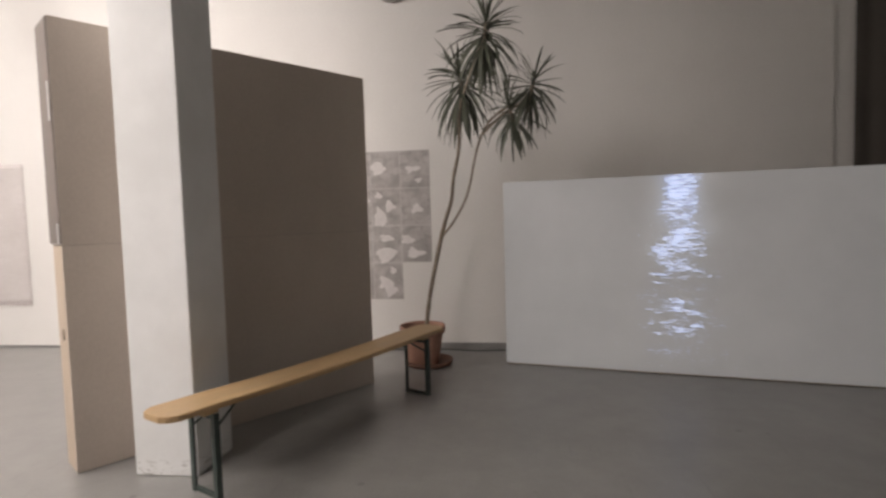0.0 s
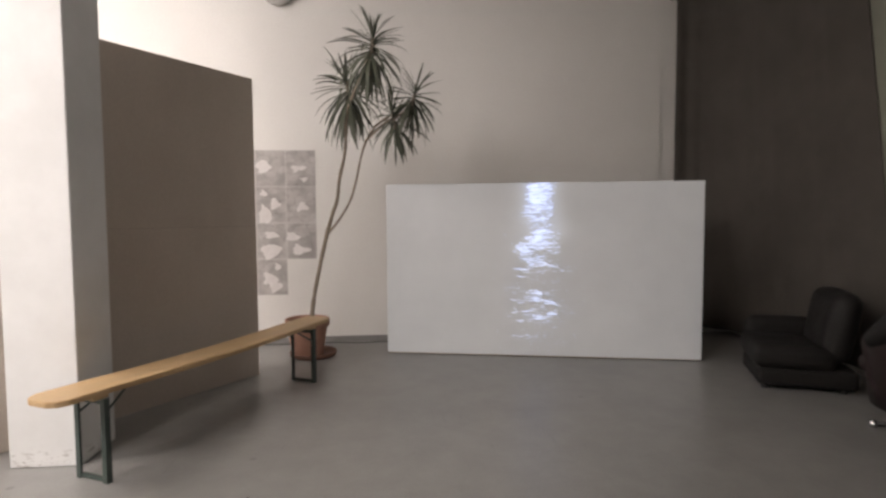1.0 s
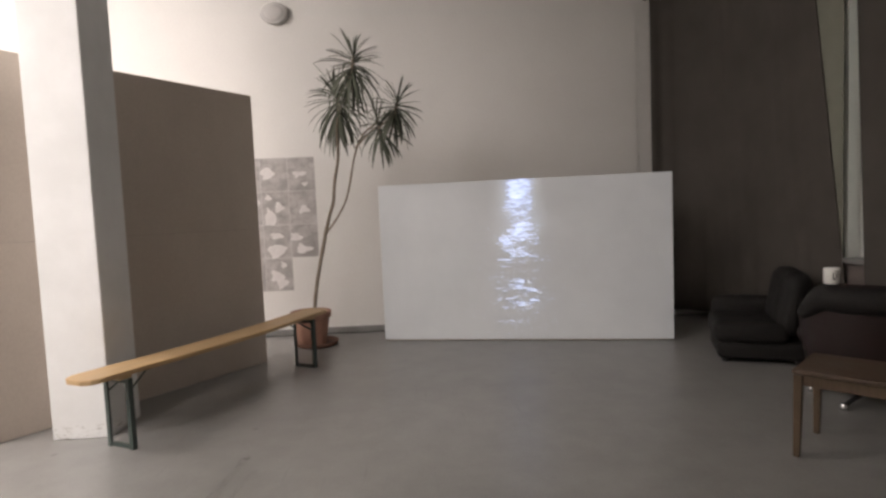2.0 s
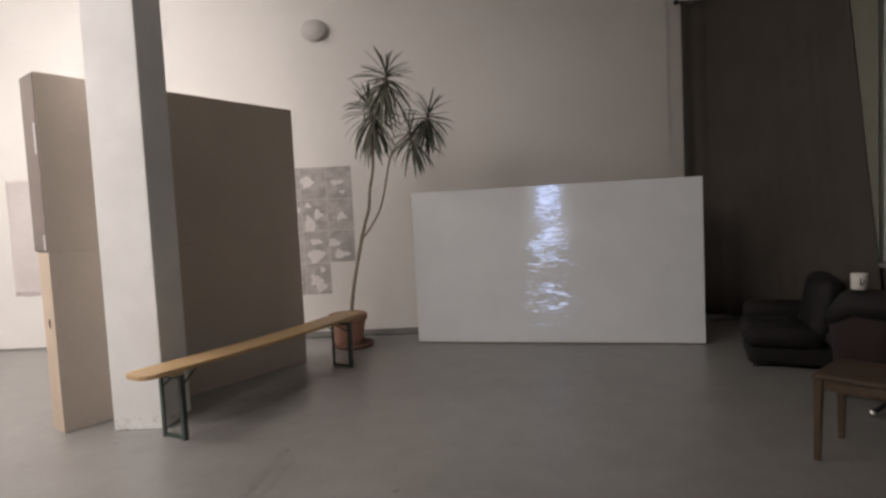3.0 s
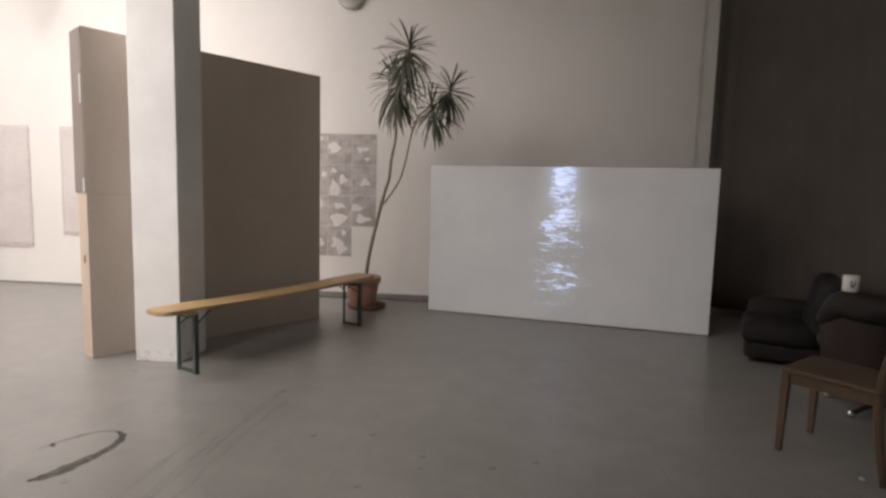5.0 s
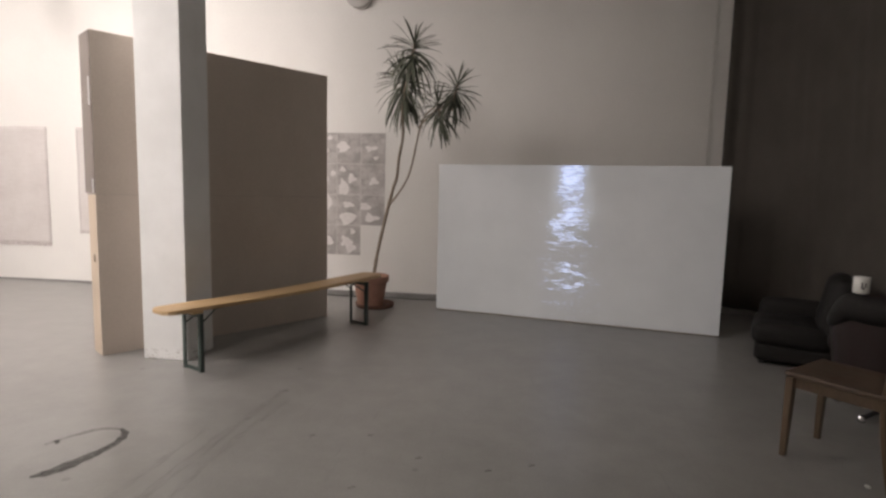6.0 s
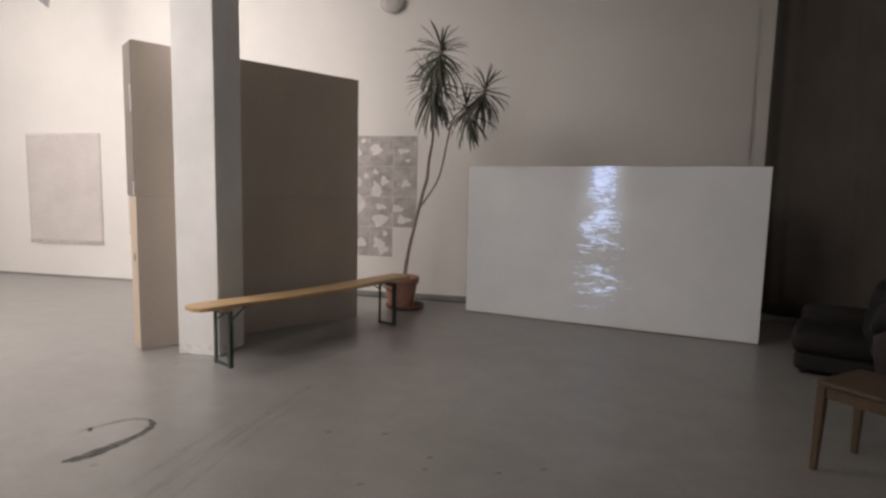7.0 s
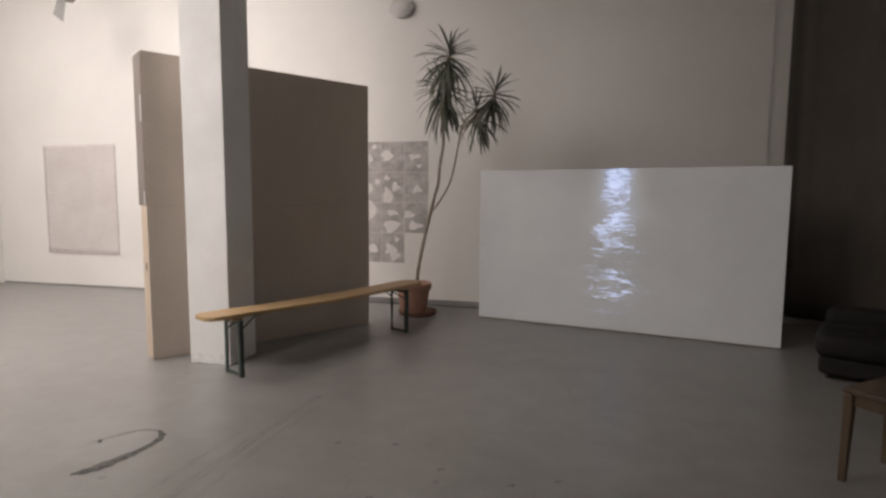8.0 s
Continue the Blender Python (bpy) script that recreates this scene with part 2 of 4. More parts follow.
def build_print(n, shader):
    v = n.coords((1, 1, 1), jitter=True)
    wob = n.add("ShaderNodeTexNoise", Vector=v, Scale=9.0, Detail=2.0)
    shift = n.tree.nodes.new("ShaderNodeVectorMath")
    shift.operation = "MULTIPLY_ADD"
    n.put(shift.inputs[0], wob.outputs["Color"])
    n.put(shift.inputs[1], (0.11, 0.0, 0.11))
    n.put(shift.inputs[2], v)
    inside = 0.0
    for move, spin in (((0, 0, 0), 0.5), ((3.37, 0, 5.71), 1.1)):
        flat = n.add("ShaderNodeMapping", Vector=shift.outputs[0], Scale=(5.8, 0.0, 7.8), Rotation=(0, spin, 0), Location=move)
        stones = n.add("ShaderNodeTexVoronoi", Vector=flat.outputs[0], Scale=1.0, Randomness=0.85)
        chosen = n.add("ShaderNodeSeparateColor", Color=stones.outputs["Color"])
        size = n.ramp(chosen.outputs[0], 0.15, 0.60, 0.0, 0.43, False)
        inside = n.math("MAXIMUM", inside, n.ramp(n.math("SUBTRACT", size, stones.outputs["Distance"]), 0.0, 0.03))
    cloud = n.noise(v, 5.0, 6.0, 0.65)
    ground = n.mix(n.ramp(cloud, 0.35, 0.66), (0.37, 0.345, 0.335), (0.53, 0.505, 0.49))
    speck = n.ramp(n.noise(v, 26.0, 3.0, 0.6), 0.62, 0.70)
    ground = n.mix(n.math("MULTIPLY", speck, 0.4), ground, (0.17, 0.16, 0.16))
    stone = n.mix(n.ramp(n.noise(v, 16.0, 4.0, 0.6), 0.3, 0.7), (0.68, 0.655, 0.64), (0.80, 0.78, 0.765))
    place = n.add("ShaderNodeSeparateXYZ", Vector=n.coords())
    side = n.math("SUBTRACT", n.math("ABSOLUTE", place.outputs[0]), 0.1395)
    ends = n.math("SUBTRACT", n.math("ABSOLUTE", place.outputs[2]), 0.1745)
    margin = n.ramp(n.math("MAXIMUM", side, ends), -0.001, 0.001)
    picture = n.mix(n.math("MULTIPLY", inside, 0.22), ground, stone)
    n.put(shader.inputs["Base Color"], n.mix(n.math("MULTIPLY", margin, 0.28), picture, (0.72, 0.70, 0.69)))
    shader.inputs["Roughness"].default_value = 0.7


print_paper = material("printed_grey_paper", build_print)
printed_pale = surface("pale_printed_stone", (0.70, 0.67, 0.655), (0.82, 0.795, 0.78), 9, 60, (0.65, 0.75), 0.0, jitter=True)


def build_stain(n, shader):
    v = n.coords()
    worn = n.noise(n.coords((9.0, 9.0, 1.0)), 4.0, 5.0, 0.7)
    shader.inputs["Base Color"].default_value = (0.05, 0.048, 0.045, 1)
    shader.inputs["Roughness"].default_value = 0.6
    n.put(shader.inputs["Alpha"], n.ramp(worn, 0.30, 0.62, 0.10, 0.42))


floor_stain = material("black_floor_smear", build_stain)


def build_drag(n, shader):
    worn = n.noise(n.coords((22.0, 3.0, 1.0)), 2.0, 5.0, 0.75)
    shader.inputs["Base Color"].default_value = (0.09, 0.085, 0.08, 1)
    shader.inputs["Roughness"].default_value = 0.6
    n.put(shader.inputs["Alpha"], n.ramp(worn, 0.40, 0.72, 0.0, 0.08))


drag_dirt = material("faint_drag_dirt", build_drag)


def build_spot(n, shader):
    shader.inputs["Base Color"].default_value = (0.07, 0.065, 0.06, 1)
    shader.inputs["Roughness"].default_value = 0.6
    n.put(shader.inputs["Alpha"], n.ramp(n.noise(n.coords(), 60.0, 3.0, 0.6), 0.3, 0.7, 0.03, 0.20))


spot_dirt = material("dark_floor_spot", build_spot)


def build_glass(n, shader):
    shader.inputs["Base Color"].default_value = (0.9, 0.95, 0.92, 1)
    shader.inputs["Transmission Weight"].default_value = 1.0
    shader.inputs["Roughness"].default_value = 0.02
    shader.inputs["IOR"].default_value = 1.45


window_glass = material("window_glass", build_glass)


def build_dusk(n, shader):
    shader.inputs["Base Color"].default_value = (0, 0, 0, 1)
    shader.inputs["Emission Color"].default_value = (0.66, 0.66, 0.60, 1)
    shader.inputs["Emission Strength"].default_value = 0.62


dusk_light = material("dusk_outside", build_dusk)

# ---------------------------------------------------------------- mesh helpers


def mesh_of(bm, name, mat, smooth=False):
    bmesh.ops.recalc_face_normals(bm, faces=bm.faces)
    me = bpy.data.meshes.new(name)
    bm.to_mesh(me)
    bm.free()
    me.materials.append(mat)
    if smooth:
        for p in me.polygons:
            p.use_smooth = True
    return me


def part(name, bm, mat, parent=None, label="", m=None, smooth=False):
    """Links a bmesh as one mesh object, under a thing or a part."""
    ob = new(name, mesh_of(bm, name, mat, smooth))
    if parent:
        ob.parent = parent
    if m is not None:
        ob.matrix_basis = m
    if label:
        ob["label"] = label
    return ob


def thing(name, m, label, category, group="", kind=""):
    ob = new(name)
    ob.empty_display_size = 0.1
    ob.matrix_basis = m
    return tagged(ob, label, category, group, kind)


def add_box(bm, lo, hi, bevel=0.0, m=None, segments=2):
    lo, hi = Vector(lo), Vector(hi)
    made = bmesh.ops.create_cube(bm, size=1.0)["verts"]
    for v in made:
        v.co = Vector(((v.co.x + 0.5) * (hi.x - lo.x) + lo.x, (v.co.y + 0.5) * (hi.y - lo.y) + lo.y, (v.co.z + 0.5) * (hi.z - lo.z) + lo.z))
    if bevel:
        edges = list({e for v in made for e in v.link_edges})
        out = bmesh.ops.bevel(bm, geom=edges, offset=bevel, segments=segments, profile=0.5, affect="EDGES")
        made = list({v for f in out["faces"] for v in f.verts} | {v for v in made if v.is_valid})
    if m is not None:
        bmesh.ops.transform(bm, matrix=m, verts=made)
    return bm


def box(lo, hi, bevel=0.004, m=None, segments=2):
    return add_box(bmesh.new(), lo, hi, bevel, m, segments)


def thicken(bm, depth):
    """Gives a sheet its thickness."""
    bm.normal_update()
    bmesh.ops.solidify(bm, geom=list(bm.faces), thickness=depth)


def lathe(profile, segments=36):
    """Turns (radius, height) pairs round the z axis."""
    bm = bmesh.new()
    rings = []
    for r, z in profile:
        if r < 1e-5:
            rings.append([bm.verts.new((0, 0, z))] * segments)
        else:
            rings.append([bm.verts.new((r * math.cos(2 * math.pi * i / segments), r * math.sin(2 * math.pi * i / segments), z)) for i in range(segments)])
    for a, b in zip(rings, rings[1:]):
        for i in range(segments):
            j = (i + 1) % segments
            corners = []
            for v in (a[i], a[j], b[j], b[i]):
                if v not in corners:
                    corners.append(v)
            if len(corners) > 2:
                bm.faces.new(corners)
    return bm


def smooth_path(points, steps=8):
    """Catmull-Rom line through (x, y, z, radius) points."""
    pts = [Vector(p) for p in points]
    pts = [pts[0] * 2 - pts[1]] + pts + [pts[-1] * 2 - pts[-2]]
    out = []
    for i in range(1, len(pts) - 2):
        a, b, c, d = pts[i - 1:i + 3]
        for k in range(steps):
            t = k / steps
            out.append(0.5 * ((2 * b) + (c - a) * t + (2 * a - 5 * b + 4 * c - d) * t * t + (3 * b - a - 3 * c + d) * t ** 3))
    out.append(pts[-2])
    return out


def add_tube(bm, points, sides=10, steps=8, lumpy=0.0, closed=True):
    line = smooth_path([Vector((*p[:3], p[3])) for p in points], steps)
    rings = []
    for i, p in enumerate(line):
        ahead = (line[min(i + 1, len(line) - 1)] - line[max(i - 1, 0)]).xyz.normalized()
        side = ahead.cross(Vector((0.31, 0.17, 0.93))).normalized()
        other = ahead.cross(side).normalized()
        r = p.w * (1 + lumpy * (noise.noise(p.xyz * 22)))
        rings.append([bm.verts.new(p.xyz + r * (side * math.cos(2 * math.pi * k / sides) + other * math.sin(2 * math.pi * k / sides))) for k in range(sides)])
    for a, b in zip(rings, rings[1:]):
        for k in range(sides):
            j = (k + 1) % sides
            bm.faces.new((a[k], a[j], b[j], b[k]))
    if closed:
        bm.faces.new(rings[0])
        bm.faces.new(list(reversed(rings[-1])))
    return bm


def rounded(lo, hi, r, puff=0.0, m=None):
    """An upholstered block: a box with soft edges and bulging faces."""
    bm = box(lo, hi, r, None, 4)
    bmesh.ops.subdivide_edges(bm, edges=[e for e in bm.edges if e.calc_length() > 0.12], cuts=5, use_grid_fill=True)
    c, half = (Vector(lo) + Vector(hi)) / 2, (Vector(hi) - Vector(lo)) / 2
    for v in bm.verts:
        q = Vector(((v.co.x - c.x) / half.x, (v.co.y - c.y) / half.y, (v.co.z - c.z) / half.z))
        w = [max(0.0, 1 - q[k] * q[k]) for k in range(3)]
        v.co += Vector((q.x * w[1] * w[2], q.y * w[0] * w[2], q.z * w[0] * w[1])) * puff
        v.co += Vector((1, 1, 1)) * 0.006 * noise.noise(v.co * 7)
    if m is not None:
        bmesh.ops.transform(bm, matrix=m, verts=bm.verts)
    return bm


# ---------------------------------------------------------------- the room
LEFT, RIGHT, BACK, NEAR, TOP = -7.35, 3.60, 0.0, -9.2, 4.45
CORNER_X, CORNER_Y = 2.745, 0.014


def setting(name, bm, mat, label, category):
    return tagged(part(name, bm, mat), label, category, kind="structure")


setting("floor", box((LEFT - 0.3, NEAR - 0.3, -0.2), (RIGHT + 0.3, CORNER_Y + 0.3, 0.0), 0), floor_paint, "worn grey painted concrete gallery floor with scuffs", "floor")
setting("ceiling", box((LEFT - 0.3, NEAR - 0.3, TOP), (RIGHT + 0.3, CORNER_Y + 0.3, TOP + 0.2), 0), ceiling_paint, "plain white painted gallery ceiling", "ceiling")
setting("wall_corner", box((CORNER_X, CORNER_Y, 0.0), (RIGHT + 0.3, CORNER_Y + 0.3, TOP), 0), plaster, "white painted wall set slightly back beside the curtain", "wall")
setting("wall_north", box((LEFT - 0.3, BACK, 0.0), (CORNER_X, CORNER_Y + 0.3, TOP), 0), plaster, "white painted gallery wall behind the prints", "wall")
setting("wall_west", box((LEFT - 0.3, NEAR, 0.0), (LEFT, BACK, TOP), 0), plaster, "white painted end wall of the gallery", "wall")
setting("wall_south", box((LEFT - 0.3, NEAR - 0.3, 0.0), (RIGHT + 0.3, NEAR, TOP), 0), plaster, "plain white wall closing the gallery", "wall")

WIN_Y0, WIN_Y1, WIN_Z0, WIN_Z1 = -3.30, -1.97, 0.80, 3.90
east = bmesh.new()
add_box(east, (RIGHT, NEAR, 0.0), (RIGHT + 0.3, WIN_Y0, TOP))
add_box(east, (RIGHT, WIN_Y1, 0.0), (RIGHT + 0.3, CORNER_Y, TOP))
add_box(east, (RIGHT, WIN_Y0, 0.0), (RIGHT + 0.3, WIN_Y1, WIN_Z0))
add_box(east, (RIGHT, WIN_Y0, WIN_Z1), (RIGHT + 0.3, WIN_Y1, TOP))
setting("wall_east", east, plaster, "white painted wall with a tall window", "wall")

window = tagged(part("window_1", box((RIGHT + 0.10, WIN_Y0, WIN_Z0), (RIGHT + 0.16, WIN_Y0 + 0.06, WIN_Z1), 0.004), window_paint), "tall white painted window with dusk outside", "window", kind="structure")
part("window_frame", box((RIGHT + 0.10, WIN_Y1 - 0.06, WIN_Z0), (RIGHT + 0.16, WIN_Y1, WIN_Z1), 0.004), window_paint, window)
part("window_frame", box((RIGHT + 0.10, WIN_Y0 + 0.06, WIN_Z0), (RIGHT + 0.16, WIN_Y1 - 0.06, WIN_Z0 + 0.06), 0.004), window_paint, window)
part("window_frame", box((RIGHT + 0.10, WIN_Y0 + 0.06, WIN_Z1 - 0.06), (RIGHT + 0.16, WIN_Y1 - 0.06, WIN_Z1), 0.004), window_paint, window)
part("window_sill", box((RIGHT - 0.07, WIN_Y0 - 0.05, WIN_Z0 - 0.035), (RIGHT + 0.10, WIN_Y1 + 0.05, WIN_Z0 + 0.004), 0.006), skirting_paint, window, "dark window sill")
pane = part("pane", box((RIGHT + 0.128, WIN_Y0 + 0.055, WIN_Z0 + 0.055), (RIGHT + 0.134, WIN_Y1 - 0.055, WIN_Z1 - 0.055), 0), window_glass, window, "clear glass pane")
pane.visible_shadow = False
tagged(part("backdrop", box((RIGHT + 1.4, -7.0, -1.0), (RIGHT + 1.42, 2.0, 6.0), 0), dusk_light), "pale dusk outside the window", "backdrop", kind="structure")

# made-up panel: only there to turn the wall below the sill dark
setting("trim", box((RIGHT - 0.02, WIN_Y0 - 0.05, 0.0), (RIGHT - 0.001, WIN_Y1 + 0.05, WIN_Z0 - 0.04), 0.003), hardboard_edge, "dark panel added to darken the wall under the window", "trim")
setting("baseboard", box((-2.6, BACK - 0.016, 0.0), (CORNER_X, BACK - 0.001, 0.062), 0.003), skirting_paint, "low grey skirting board along the gallery wall", "baseboard")
setting("trim", box((LEFT, BACK - 0.010, 0.0), (-2.602, BACK - 0.001, 0.022), 0.002), skirting_paint, "thin grey joint strip between wall and floor", "trim")

column = setting("column", box((-2.076, -2.722, 0.0), (-1.724, -2.372, TOP), 0.008, None, 3), column_paint, "square white painted concrete column with a chipped foot", "column")

# ---------------------------------------------------------------- partition
part_m = pose(-2.402, -2.738, 0, 0, 0, 53.35)
PL, PT, PH, PSEAM = 2.008, 0.245, 2.385, 1.215
partition = thing("partition_wall", part_m, "freestanding brown hardboard partition with a raw pine end post", "partition")
part("panel", box((0.0, 0.0, 0.003), (PL, 0.012, PSEAM - 0.0007), 0.0015), hardboard, partition)
part("panel", box((0.002, 0.0, PSEAM + 0.0007), (PL - 0.001, 0.012, PH), 0.0015), hardboard, partition)
part("panel", box((0.012, PT - 0.012, 0.012), (PL, PT, PSEAM - 0.002), 0.0015), hardboard, partition)
part("panel", box((0.004, PT - 0.010, PSEAM + 0.002), (PL, PT + 0.004, PH), 0.0015), hardboard, partition)
part("core", box((0.06, 0.013, 0.0), (PL - 0.06, PT - 0.013, PH - 0.02), 0), hardboard_edge, partition)
part("end_board", box((-0.004, 0.004, PSEAM + 0.01), (0.012, PT + 0.002, PH - 0.004), 0.002), hardboard_edge, partition, "dark hardboard end strip")
part("top_board", box((0.014, 0.012, PH - 0.016), (PL - 0.02, PT - 0.012, PH - 0.004), 0.002), hardboard_edge, partition)
part("end_board", box((PL - 0.012, 0.014, 0.01), (PL - 0.002, PT - 0.014, PH - 0.02), 0.002), hardboard_edge, partition)
post = part("end_post", box((0.002, 0.014, 0.0), (0.058, PT - 0.035, PSEAM - 0.004), 0.004), pale_timber, partition, "raw pine post")
hole = lathe([(0.0, 0.0), (0.016, 0.0), (0.020, 0.002), (0.026, 0.001), (0.028, -0.002)], 18)
bmesh.ops.scale(hole, vec=(1.25, 0.8, 1), verts=hole.verts)
part("knot", hole, knot, post, "dark knot hole", pose(0.0015, 0.10, 0.735, 0, -90, 0))
part("tape", box((-0.0075, 0.020, 1.86), (-0.0045, 0.050, 2.06), 0.001), tape, partition, "strip of white tape")
part("tape", box((-0.0075, 0.014, 1.225), (-0.0045, 0.044, 1.33), 0.001), tape, partition, "strip of white tape")

# ---------------------------------------------------------------- projection screen
scr_m = pose(-0.164, -0.527, 0, 0, 0, -12.43)
screen = thing("projection_screen", scr_m, "freestanding white board glowing by itself with a projected film of glittering water", "projection screen")
part("face_board", box((0.0, 0.0, 0.012), (SCR_W, 0.012, SCR_H), 0.002), glowing_screen_paint, screen)
part("frame", box((0.01, 0.013, 0.0), (SCR_W - 0.01, SCR_T, SCR_H - 0.01), 0.003), pale_timber, screen, "pine frame behind the board")

# ---------------------------------------------------------------- beer bench
bench_m = pose(-1.198, -2.125, -0.008, 0, 0, 63.5)
bench = thing("beer_bench", bench_m, "long narrow orange pine folding bench with dark green steel legs", "bench")


def bench_plank():
    bm = bmesh.new()
    L, W, c = 1.10, 0.120, 0.065
    outline = [(-L, -W + c), (-L + c * 0.35, -W + c * 0.35), (-L + c, -W), (L - c, -W), (L - c * 0.35, -W + c * 0.35), (L, -W + c),
               (L, W - c), (L - c * 0.35, W - c * 0.35), (L - c, W), (-L + c, W), (-L + c * 0.35, W - c * 0.35), (-L, W - c)]
    face = bm.faces.new([bm.verts.new((x, y, 0.452)) for x, y in outline])
    up = bmesh.ops.extrude_face_region(bm, geom=[face])
    bmesh.ops.translate(bm, vec=(0, 0, 0.028), verts=[v for v in up["geom"] if isinstance(v, bmesh.types.BMVert)])
    for x in (-0.75, -0.5, -0.25, 0.0, 0.25, 0.5, 0.75):
        bmesh.ops.bisect_plane(bm, geom=list(bm.verts) + list(bm.edges) + list(bm.faces), plane_co=(x, 0, 0), plane_no=(1, 0, 0))
    long_edges = [e for e in bm.edges if e.calc_face_angle(0) > 0.3]
    bmesh.ops.bevel(bm, geom=long_edges, offset=0.005, segments=2, affect="EDGES")
    # years of sitting have bent it
    for v in bm.verts:
        v.co.z -= 0.016 * max(0.0, 1 - (v.co.x / 0.86) ** 2)
    return bm


part("seat_plank", bench_plank(), bench_wood, bench)
for end in (-1, 1):
    x = 0.86 * end
    part("cleat", box((x - 0.05, -0.10, 0.428), (x + 0.03, 0.10, 0.451), 0.003), bench_wood, bench, "pine cleat under the seat")
    for side in (-1, 1):
        leg = bmesh.new()
        add_box(leg, (x - 0.004, side * 0.092 - 0.015, 0.008), (x, side * 0.092 + 0.015, 0.428), 0.001)
        add_box(leg, (x, side * 0.105 - 0.002, 0.008), (x + 0.026, side * 0.105 + 0.002, 0.428), 0.001)
        part("leg", leg, green_steel, bench)
    part("crossbar", box((x + 0.001, -0.100, 0.012), (x + 0.022, 0.100, 0.030), 0.002), green_steel, bench)
    part("crossbar", box((x + 0.001, -0.100, 0.395), (x + 0.022, 0.100, 0.420), 0.002), green_steel, bench)
    brace = bmesh.new()
    for side in (-1, 1):
        add_tube(brace, [(x, side * 0.085, 0.335, 0.006), (x - end * 0.08, side * 0.07, 0.385, 0.006), (x - end * 0.16, side * 0.055, 0.437, 0.006)], 8, 4)
    part("brace", brace, green_steel, bench, smooth=True)
    part("hinge_plate", box((x - end * 0.17 - 0.04, -0.075, 0.433), (x - end * 0.17 + 0.04, 0.075, 0.440), 0.001), green_steel, bench)

# ---------------------------------------------------------------- potted dragon tree
POT = Vector((-0.902, -0.55, 0.0))
saucer = thing("plant_saucer", Matrix.Translation(POT + Vector((0.050, 0.0, 0))), "dark round clay saucer under the plant pot", "saucer")
part("dish", lathe([(0.0, 0.0), (0.185, 0.0), (0.205, 0.010), (0.215, 0.045), (0.207, 0.047), (0.195, 0.016), (0.0, 0.012)], 40), saucer_clay, saucer, smooth=True)
pot = thing("plant_pot", Matrix.Translation(POT + Vector((0, 0, 0.0135))), "round terracotta pot with a thick rim on a saucer", "plant pot")
part("body", lathe([(0.0, 0.0), (0.135, 0.0), (0.140, 0.006), (0.180, 0.262), (0.178, 0.27), (0.166, 0.27), (0.150, 0.1), (0.0, 0.03)], 44), terracotta, pot, smooth=True)
part("rim", lathe([(0.176, 0.268), (0.196, 0.270), (0.200, 0.276), (0.203, 0.330), (0.199, 0.337), (0.186, 0.337), (0.182, 0.330), (0.176, 0.275), (0.176, 0.268)], 44), terracotta, pot, smooth=True)
earth = lathe([(0.0, 0.302), (0.06, 0.300), (0.12, 0.296), (0.178, 0.290), (0.172, 0.272), (0.0, 0.27)], 30)
for v in earth.verts:
    v.co.z += 0.008 * noise.noise(v.co * 30)
part("soil", earth, soil, pot, smooth=True)

plant = thing("dragon_tree", Matrix.Translation(POT + Vector((0, 0, 0.30))), "tall leaning dragon tree with bare stems and drooping leaf tufts", "potted plant")


def local(x, y, z, r=0.0):
    return (x - POT.x, y - POT.y, z - 0.30, r)


part("trunk", add_tube(bmesh.new(), [local(-0.872, -0.55, 0.27, 0.020), local(-0.835, -0.56, 0.55, 0.018), local(-0.775, -0.55, 0.85, 0.017), local(-0.705, -0.55, 1.15, 0.017), local(-0.70, -0.56, 1.19, 0.016)], 12, 8, 0.25), bark, plant, smooth=True)
part("stem", add_tube(bmesh.new(), [local(-0.706, -0.55, 1.13, 0.017), local(-0.652, -0.60, 1.31, 0.0155), local(-0.602, -0.64, 1.44, 0.015), local(-0.572, -0.70, 1.63, 0.014), local(-0.512, -0.80, 1.86, 0.014), local(-0.485, -0.98, 2.12, 0.013), local(-0.46, -1.02, 2.36, 0.012)], 10, 8, 0.3), bark, plant, smooth=True)
part("stem", add_tube(bmesh.new(), [local(-0.49, -0.95, 2.08, 0.012), local(-0.43, -1.2, 2.2, 0.012), local(-0.31, -1.55, 2.34, 0.012), local(-0.23, -1.80, 2.45, 0.011)], 10, 8, 0.3), bark, plant, smooth=True)
part("stem", add_tube(bmesh.new(), [local(-0.70, -0.552, 1.14, 0.012), local(-0.608, -0.60, 1.24, 0.010), local(-0.495, -0.62, 1.42, 0.009), local(-0.432, -0.66, 1.60, 0.009), local(-0.36, -0.74, 1.88, 0.009), local(-0.25, -1.05, 2.02, 0.009), local(-0.11, -1.20, 2.10, 0.009)], 10, 8, 0.3), bark, plant, smooth=True)
part("stem", add_tube(bmesh.new(), [local(-0.33, -0.92, 1.93, 0.009), local(-0.16, -1.1, 2.05, 0.010), local(-0.01, -1.22, 2.12, 0.010), local(0.075, -1.28, 2.21, 0.009)], 10, 8, 0.3), bark, plant, smooth=True)


